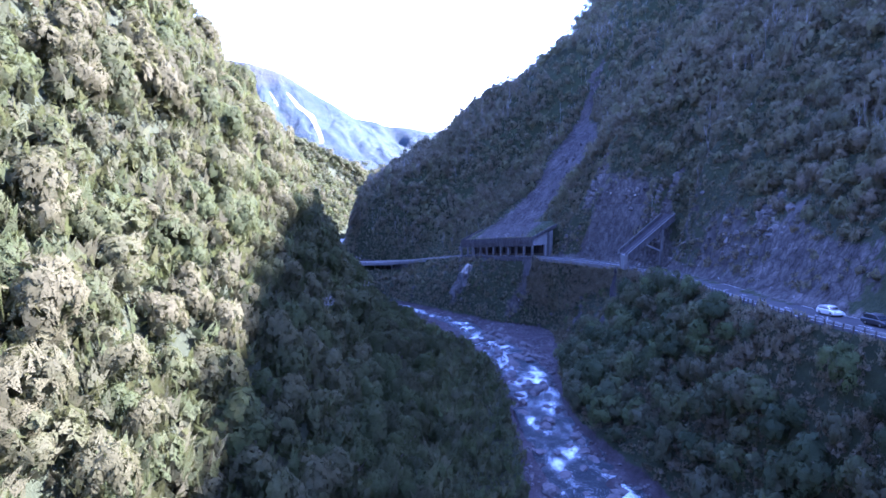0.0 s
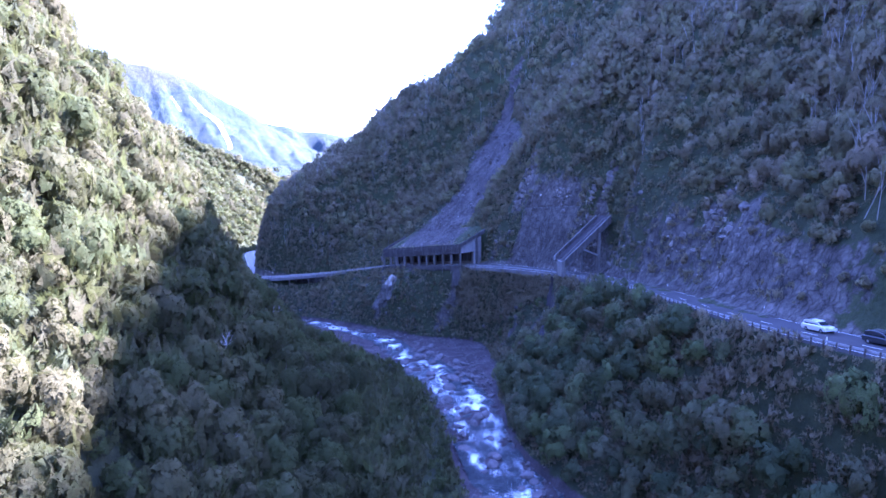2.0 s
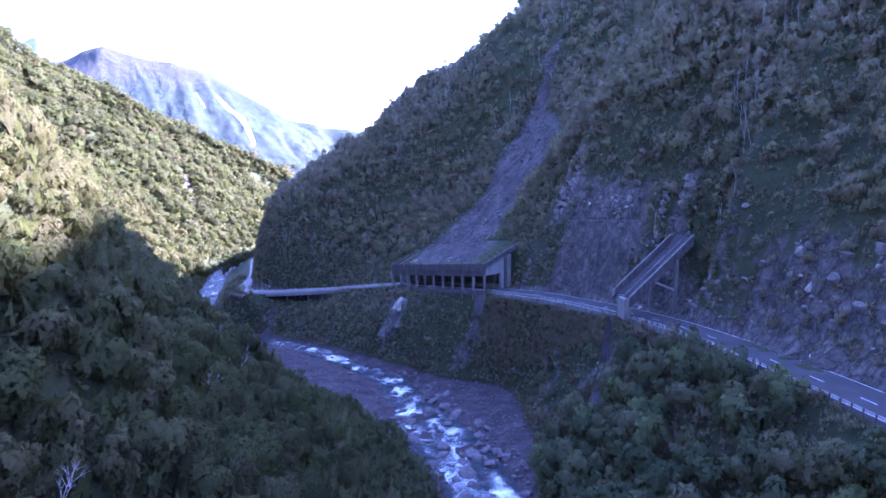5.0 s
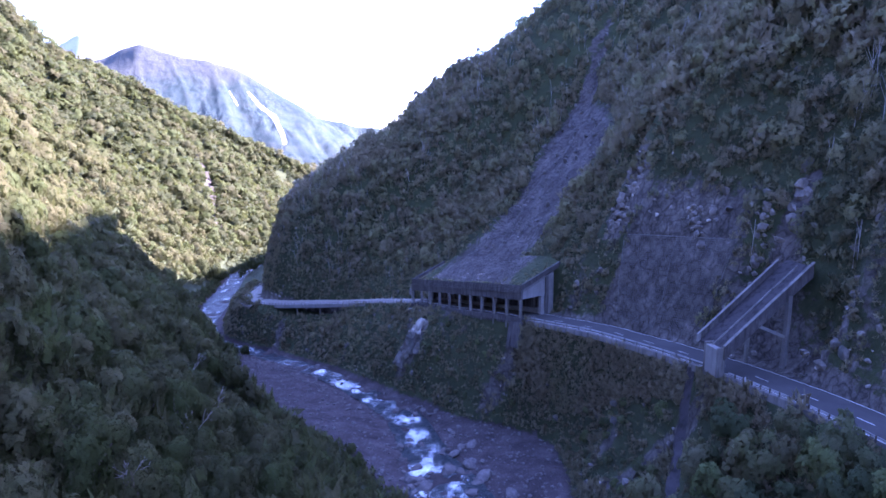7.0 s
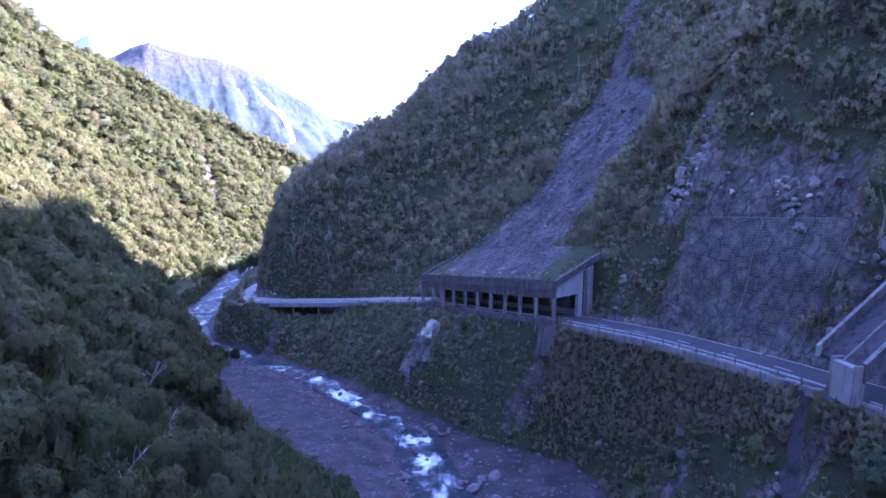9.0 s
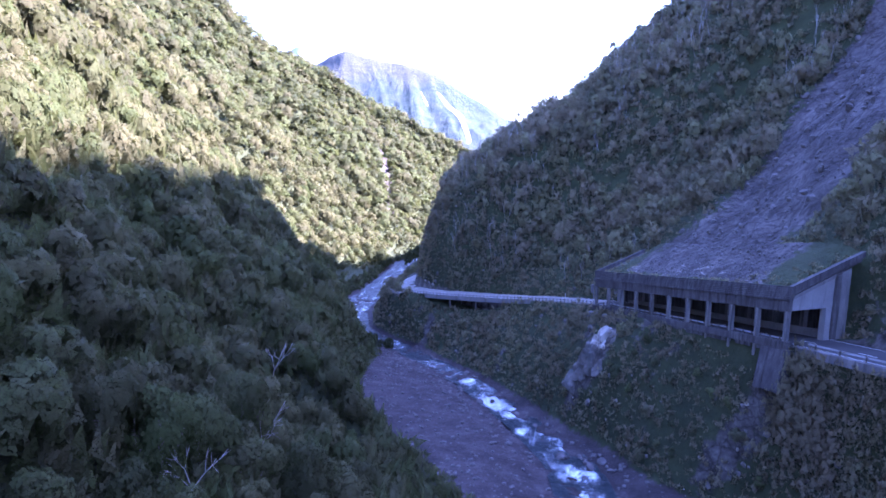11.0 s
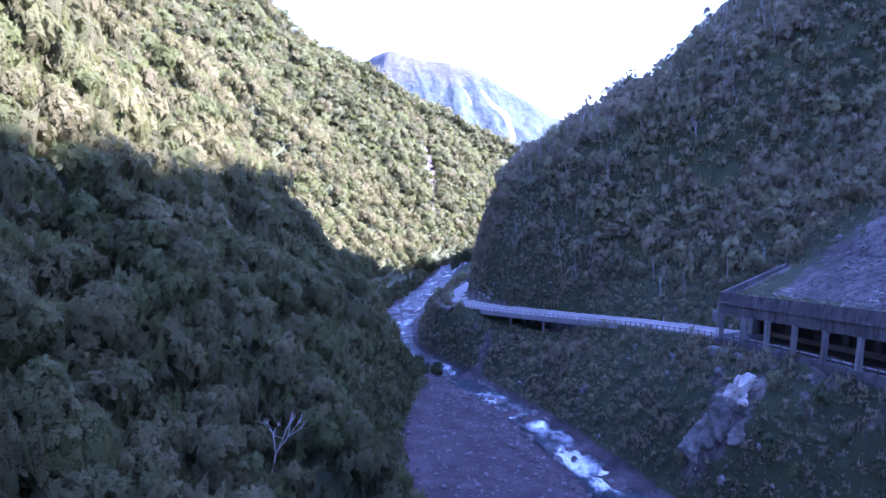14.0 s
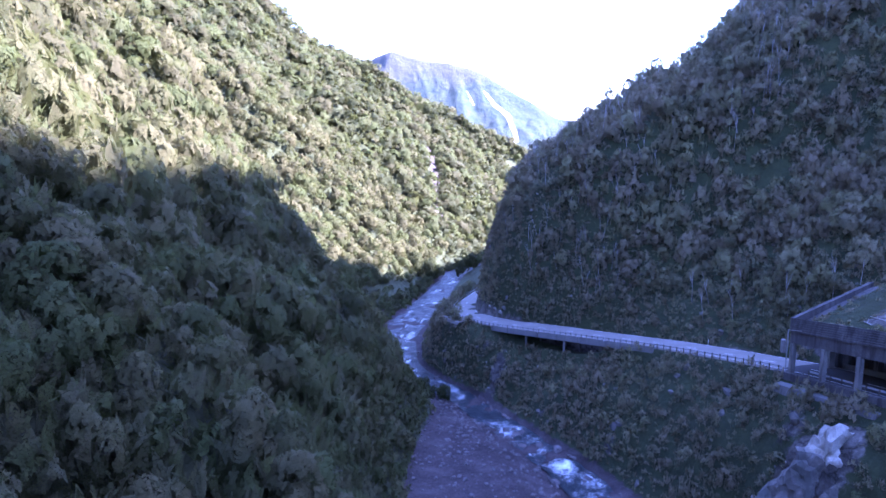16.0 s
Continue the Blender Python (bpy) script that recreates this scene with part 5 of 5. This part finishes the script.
rs, ro_ = sr.uniform(11, RUN - 14, 1100), sr.uniform(1.6, 14.0, 1100)
P = np.array([sp(a, b, 8.55 + b * 0.5) for a, b in zip(rs, ro_)])
rr = 0.07 + 0.26 * sr.random(1100) ** 4
VV = ICO_V[None] * (1 + 0.45 * (sr.random((1100, len(ICO_V), 1)) - 0.5)) * rr[:, None, None] + P[:, None]
FF = ICO_F[None] + (np.arange(1100) * len(ICO_V))[:, None, None]
tagged(new("roof_stones", mesh_of("roof_stones", VV.reshape(-1, 3), FF.reshape(-1, 3), [SCREE], True)), "loose grey stones lying on the shelter roof", "stones", kind="stuff")

# broken rock faces standing out of the cliff and the slip
def broken_rock(name, label, x, y, rng, lo, hi, material):
    n = len(x)
    r = lo + (hi - lo) * rng.random(n) ** 2.2
    v = ICO_V / np.abs(ICO_V).max(1)[:, None] * 0.45 + ICO_V * 0.55
    V = v[None] * (1 + 0.7 * (rng.random((n, len(v), 1)) - 0.5)) * r[:, None, None] * np.stack([0.6 + 0.5 * rng.random(n), 0.7 + 0.8 * rng.random(n), 0.6 + 0.9 * rng.random(n)], -1)[:, None]
    a = rng.random(n) * 0.9 - 0.45
    c, s_ = np.cos(a)[:, None], np.sin(a)[:, None]
    V = np.stack([V[..., 0] * c - V[..., 2] * s_, V[..., 1], V[..., 0] * s_ + V[..., 2] * c], -1)
    V += np.stack([x, y, land(x, y) - 0.25 * r], -1)[:, None]
    F = ICO_F[None] + (np.arange(n) * len(v))[:, None, None]
    return tagged(new(name, mesh_of(name, V.reshape(-1, 3), F.reshape(-1, 3), [material])), label, "rock", kind="stuff")


hx, hy = slope_points(16000, 120, 480, sr, True)
bx, by = slope_points(9000, 185, 380, sr, False)
hx, hy = np.concatenate([hx, bx]), np.concatenate([hy, by])
want = bare_rock(hx, hy) + 0.06
ok = (sr.random(len(hx)) < want * 0.4) & ~((hy > 211) & (hy < 245) & (hx > road_in(hy)) & (hx < road_in(hy) + 9)) & ~near_flume(hx, hy, 1.0) & ~near_shelter(hx, hy, 1.0)
pale = sr.random(len(hx)) < 0.2
broken_rock("broken_rock", "broken brown-grey rock faces on the cliffs about the road", hx[ok & ~pale], hy[ok & ~pale], sr, 0.25, 1.0, ROCK)
broken_rock("broken_rock", "pale freshly broken rock on the cliffs", hx[ok & pale], hy[ok & pale], sr, 0.2, 0.7, PALEROCK)
# ribs of paler broken rock above the netting, over the flume and beside the road
cx, cy = [], []
for x, y, a, b, n in ((68.5, 248.5, 1.6, 2.6, 46), (70.8, 249.0, 1.2, 2.0, 24), (64.0, 250.0, 1.5, 2.4, 34), (73.6, 227.0, 1.2, 3.4, 34), (79.0, 210.0, 1.8, 2.2, 30), (84.0, 207.0, 1.6, 1.8, 24), (82.4, 143.7, 2.2, 3.2, 16), (80.9, 131.9, 2.0, 3.0, 14)):
    cx.append(x + sr.normal(size=n) * a * 0.7)
    cy.append(y + sr.normal(size=n) * b * 0.7)
broken_rock("broken_rock", "pale jointed rock breaking out of the cliff above the road", np.concatenate(cx), np.concatenate(cy), sr, 0.3, 1.15, CLIFFROCK)
y, x = sr.uniform(275, 372, 5000), sr.uniform(30, 100, 5000)
ok = (bare_scree(x, y) > 0.2) & (x > road_in(y) + 16) & (sr.random(5000) < 0.14)
broken_rock("slip_rocks", "broken grey rock ribs in the slip", x[ok], y[ok], sr, 0.2, 0.9, SCREE)

# ---------------------------------------------------------------- water
def water_material():
    m, N, Lk, b = mat("white_water", 0.12, 0.0, 0.12)
    g = N.new("ShaderNodeNewGeometry")
    at = N.new("ShaderNodeAttribute")
    at.attribute_name = "foam"
    f = math_node(N, Lk, "ADD", at.outputs["Fac"], math_node(N, Lk, "MULTIPLY", math_node(N, Lk, "SUBTRACT", noise_node(N, Lk, 2.0, 8.0, 0.84, distort=2.0), 0.5), 3.0))
    k = ramp(N, Lk, f, [(0.48, (0, 0, 0)), (0.57, (1, 1, 1))])
    Lk.new(mixc(N, Lk, k, (0.016, 0.021, 0.023), (0.72, 0.75, 0.77)), b.inputs["Base Color"])
    Lk.new(math_node(N, Lk, "ADD", math_node(N, Lk, "MULTIPLY", k, 0.3), 0.42), b.inputs["Roughness"])
    bump(N, Lk, b, noise_node(N, Lk, 1.4, 6.0, 0.7), 1.0, 0.5)
    return m


wy = np.arange(40, 660, 0.8)
wu = np.linspace(-1, 1, 22)
WX = water_mid(wy)[:, None] + water_half(wy)[:, None] * wu[None]
WY = np.repeat(wy[:, None], 22, 1)
steps = fbm(WX * 1.4, WY, 9, 3)
WZ = bed_z(WY) + 0.12 + fbm(WX, WY, 2.4, 3) * 0.55 + steps * 0.5
foam = 0.29 + fbm(WX * 1.8, WY, 6, 3) * 0.6 - np.clip(np.abs(wu)[None] - 0.65, 0, 1) * 0.9 - np.clip((WY - 350) / 60, 0, 1) * 0.1
river = new("river", mesh_of("river", np.stack([WX, WY, WZ], -1).reshape(-1, 3), grid_faces(*WX.shape), [water_material()], True))
river.data.attributes.new("foam", "FLOAT", "POINT").data.foreach_set("value", foam.ravel().astype(np.float32))
tagged(river, "fast mountain river with white rapids between boulders", "river", kind="structure")

# ---------------------------------------------------------------- pale rock outcrop on the bluff
def outcrop(name, label, blocks, material, seed):
    c = Vector(blocks[0][0])
    t = thing(name, label, "rock outcrop", tuple(c))
    for i, (p, size) in enumerate(blocks):
        bm = bmesh.new()
        bmesh.ops.create_icosphere(bm, subdivisions=3, radius=1.0)
        o = Vector((seed * 5.3 + i * 3.7, i * 1.9, seed))
        for v in bm.verts:
            k = max(abs(v.co.x), abs(v.co.y), abs(v.co.z))
            v.co = v.co.lerp(v.co / k * 0.85, 0.55)
            v.co *= 1 + noise.cell(v.co * 1.6 + o) * 0.28 + noise.noise(v.co * 1.3 + o) * 0.5 + abs(noise.noise(v.co * 3.1 + o)) * 0.3
        bmesh.ops.scale(bm, vec=size, verts=bm.verts)
        bmesh.ops.rotate(bm, cent=(0, 0, 0), matrix=Euler((0.3 * i, 0.25, 0.7 * i)).to_matrix(), verts=bm.verts)
        bmesh.ops.translate(bm, vec=Vector(p) - c, verts=bm.verts)
        part("rock_block", bm, material, t)
    return t


outcrop("rock_outcrop", "pale cream rock outcrop on the bluff under the shelter",
        [((12.3, 290.3, 33.2), (1.7, 1.7, 2.8)), ((11.2, 291.2, 30.8), (1.7, 1.8, 2.4)), ((13.6, 288.2, 30.2), (1.2, 1.3, 1.7)), ((11.2, 290.2, 29.6), (1.2, 1.2, 1.5)), ((12.6, 289.0, 31.9), (1.1, 1.3, 1.6))], PALEROCK, 3)
outcrop("rock_outcrop", "broken grey rock rib running down the bluff",
        [((9.6, 290.2, 28.2), (2.2, 2.3, 2.9)), ((7.8, 291.0, 25.0), (2.1, 2.2, 2.9)), ((12.4, 286.8, 27.2), (1.8, 1.9, 2.6)), ((6.0, 292.2, 21.6), (1.9, 2.0, 2.9))], ROCK, 5)

# ---------------------------------------------------------------- vehicles
def car(name, label, paint, y, off, tall=1.0):
    body_m, N, Lk, b = mat(name + "_paint", 0.3, 0.4, 0.5)
    Lk.new(ramp(N, Lk, noise_node(N, Lk, 3.0), [(0.3, tuple(c * 0.93 for c in paint)), (0.7, paint)]), b.inputs["Base Color"])
    glass = mat(name + "_glass", 0.08, 0.0, 0.6)[0]
    glass.node_tree.nodes["Principled BSDF"].inputs["Base Color"].default_value = (0.02, 0.025, 0.03, 1)
    rubber = mat(name + "_tyre", 0.85)[0]
    rubber.node_tree.nodes["Principled BSDF"].inputs["Base Color"].default_value = (0.02, 0.02, 0.02, 1)
    p, q = on_road(at_y(y), off, 0.06), on_road(at_y(y) - 1.0, off, 0.06)
    c = thing(name, label, "car")
    d = (q - p).normalized()
    side = Vector((0, 0, 1)).cross(d).normalized()
    up = d.cross(side)
    m = Matrix(((*d, 0), (*side, 0), (*up, 0), (0, 0, 0, 1))).transposed()
    m.translation = p
    c.matrix_world = m

    def hull(profile, half, inset):
        secs = []
        for k, yy in ((inset, -half), (1.0, -half + 0.1), (1.0, half - 0.1), (inset, half)):
            secs.append([(x, yy, 0.35 + (z - 0.35) * k) for x, z in profile])
        bm = loft_bm(secs)
        return bm

    lower = [(-2.3, 0.4), (-2.33, 0.85), (-2.2, 1.02), (-1.0, 1.02), (0.9, 1.0), (1.9, 0.88), (2.3, 0.72), (2.32, 0.4), (1.8, 0.28), (-1.8, 0.28)]
    cabin = [(-2.18, 1.0), (-1.95, 1.5 * tall), (-1.3, 1.62 * tall), (0.0, 1.6 * tall), (0.5, 1.48 * tall), (1.25, 1.0)]
    bod = part("body", hull(lower, 0.9, 0.9), body_m, c)
    part("cabin", hull(cabin, 0.74, 0.97), body_m, c)
    part("windscreen", loft_bm([[(1.2, s * 0.66, 1.06), (0.56, s * 0.6, 1.46 * tall), (0.6, s * 0.6, 1.49 * tall), (1.26, s * 0.66, 1.06)] for s in (-1, 1)]), glass, c)
    part("rear_window", loft_bm([[(-2.2, s * 0.62, 1.1), (-2.0, s * 0.58, 1.42 * tall), (-2.03, s * 0.58, 1.44 * tall), (-2.24, s * 0.62, 1.1)] for s in (-1, 1)]), glass, c)
    for s in (-1, 1):
        for x0, x1 in ((-1.85, -0.95), (-0.85, 0.0), (0.08, 0.95)):
            t1 = min(x1, 0.42)
            part("side_window", loft_bm([[(x0, s * yy, 1.08), (x1, s * yy, 1.08), (t1, s * (yy - 0.03), 1.44 * tall), (x0 + 0.05, s * (yy - 0.03), 1.44 * tall)] for yy in (0.735, 0.755)]), glass, c)
        part("headlight", box_bm((0.12, 0.4, 0.16), Matrix.Translation((2.24, s * 0.64, 0.72)), 0.03), PALECONC, c)
        part("roof_rail", box_bm((1.9, 0.05, 0.06), Matrix.Translation((-0.7, s * 0.6, 1.66 * tall)), 0.02), STEEL, c)
        for x in (-1.4, 1.42):
            bm = bmesh.new()
            bmesh.ops.create_cone(bm, cap_ends=True, segments=18, radius1=0.34, radius2=0.34, depth=0.22, matrix=Matrix.Translation((x, s * 0.82, 0.34)) @ Matrix.Rotation(math.pi / 2, 4, "X"))
            w = part("wheel", bm, rubber, c)
            bm = bmesh.new()
            bmesh.ops.create_cone(bm, cap_ends=True, segments=14, radius1=0.21, radius2=0.19, depth=0.24, matrix=Matrix.Translation((x, s * 0.825, 0.34)) @ Matrix.Rotation(math.pi / 2, 4, "X"))
            part("rim", bm, STEEL, w)
    return c


car("station_wagon", "silver station wagon with roof rails driving up the road", (0.62, 0.62, 0.6), 92, 6.0)
car("sport_utility_car", "dark grey sport utility car driving up the road", (0.035, 0.037, 0.042), 81.5, 6.0, tall=1.06)

# ---------------------------------------------------------------- far mountains
def mountain(name, label, ridge, y_mid, depth, base, x0, x1, nx, ny, rough, stops, seed, slide=None, snow=None):
    k = np.array(ridge, float)
    xs, v = np.linspace(x0, x1, nx), np.linspace(-1, 1, ny)
    X, Vv = np.meshgrid(xs, v, indexing="ij")
    top = np.interp(X, k[:, 0], k[:, 1])
    ridged = 1 - np.abs(fbm(X + 0.5 * Vv * depth + seed * 91, Vv * depth * 0.2, 190, 5)) * 2.4
    gul = np.abs(fbm(X + 0.35 * Vv * depth + 40 * np.sin(Vv * 9), Vv * depth * 0.12 + seed * 31, 85, 4))
    fall = np.clip(np.abs(Vv) * 2.2, 0.1, 1) * (1 - np.abs(Vv)) * 2
    Z = base + (top - base) * (1 - np.abs(Vv)) ** 0.9 + (ridged - 0.6) * rough * fall + (gul - 0.15) * rough * 0.8 * fall
    Y = y_mid + Vv * depth + fbm(X, Vv * depth, 300, 3) * 60
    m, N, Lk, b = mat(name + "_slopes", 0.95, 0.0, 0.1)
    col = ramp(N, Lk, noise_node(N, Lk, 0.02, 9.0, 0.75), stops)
    # open tops above the forest line, blue-grey with air haze put into the colour
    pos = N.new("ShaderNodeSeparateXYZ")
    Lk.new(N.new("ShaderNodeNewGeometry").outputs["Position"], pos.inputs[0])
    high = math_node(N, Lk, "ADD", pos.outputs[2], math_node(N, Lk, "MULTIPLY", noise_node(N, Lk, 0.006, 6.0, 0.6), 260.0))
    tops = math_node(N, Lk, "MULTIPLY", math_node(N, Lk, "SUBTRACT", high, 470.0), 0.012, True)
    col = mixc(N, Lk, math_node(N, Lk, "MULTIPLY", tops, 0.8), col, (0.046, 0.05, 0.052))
    at = N.new("ShaderNodeAttribute")
    at.attribute_name = "bare"
    f = math_node(N, Lk, "ADD", at.outputs["Fac"], math_node(N, Lk, "MULTIPLY", math_node(N, Lk, "SUBTRACT", noise_node(N, Lk, 0.02, 8.0, 0.7), 0.5), 0.75))
    Lk.new(mixc(N, Lk, ramp(N, Lk, f, [(0.46, (0, 0, 0)), (0.56, (1, 1, 1))]), col, (0.24, 0.25, 0.265)), b.inputs["Base Color"])
    bump(N, Lk, b, noise_node(N, Lk, 0.022, 9.0, 0.75), 1.0, 20.0)
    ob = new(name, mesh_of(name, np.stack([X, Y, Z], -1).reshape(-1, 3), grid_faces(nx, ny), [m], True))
    bare = np.zeros(X.shape)
    if slide:
        for line_ in slide:
            bare = np.maximum(bare, strip(X, Z, line_) * (Vv < 0))
    if snow:
        bare = np.maximum(bare, np.clip((Z - snow) / 90 + fbm(X, Vv * depth, 160, 4) * 1.2, 0, 1))
    ob.data.attributes.new("bare", "FLOAT", "POINT").data.foreach_set("value", bare.ravel().astype(np.float32))
    return tagged(ob, label, "mountain", kind="structure")


# slope colours with the blue of distant haze painted in
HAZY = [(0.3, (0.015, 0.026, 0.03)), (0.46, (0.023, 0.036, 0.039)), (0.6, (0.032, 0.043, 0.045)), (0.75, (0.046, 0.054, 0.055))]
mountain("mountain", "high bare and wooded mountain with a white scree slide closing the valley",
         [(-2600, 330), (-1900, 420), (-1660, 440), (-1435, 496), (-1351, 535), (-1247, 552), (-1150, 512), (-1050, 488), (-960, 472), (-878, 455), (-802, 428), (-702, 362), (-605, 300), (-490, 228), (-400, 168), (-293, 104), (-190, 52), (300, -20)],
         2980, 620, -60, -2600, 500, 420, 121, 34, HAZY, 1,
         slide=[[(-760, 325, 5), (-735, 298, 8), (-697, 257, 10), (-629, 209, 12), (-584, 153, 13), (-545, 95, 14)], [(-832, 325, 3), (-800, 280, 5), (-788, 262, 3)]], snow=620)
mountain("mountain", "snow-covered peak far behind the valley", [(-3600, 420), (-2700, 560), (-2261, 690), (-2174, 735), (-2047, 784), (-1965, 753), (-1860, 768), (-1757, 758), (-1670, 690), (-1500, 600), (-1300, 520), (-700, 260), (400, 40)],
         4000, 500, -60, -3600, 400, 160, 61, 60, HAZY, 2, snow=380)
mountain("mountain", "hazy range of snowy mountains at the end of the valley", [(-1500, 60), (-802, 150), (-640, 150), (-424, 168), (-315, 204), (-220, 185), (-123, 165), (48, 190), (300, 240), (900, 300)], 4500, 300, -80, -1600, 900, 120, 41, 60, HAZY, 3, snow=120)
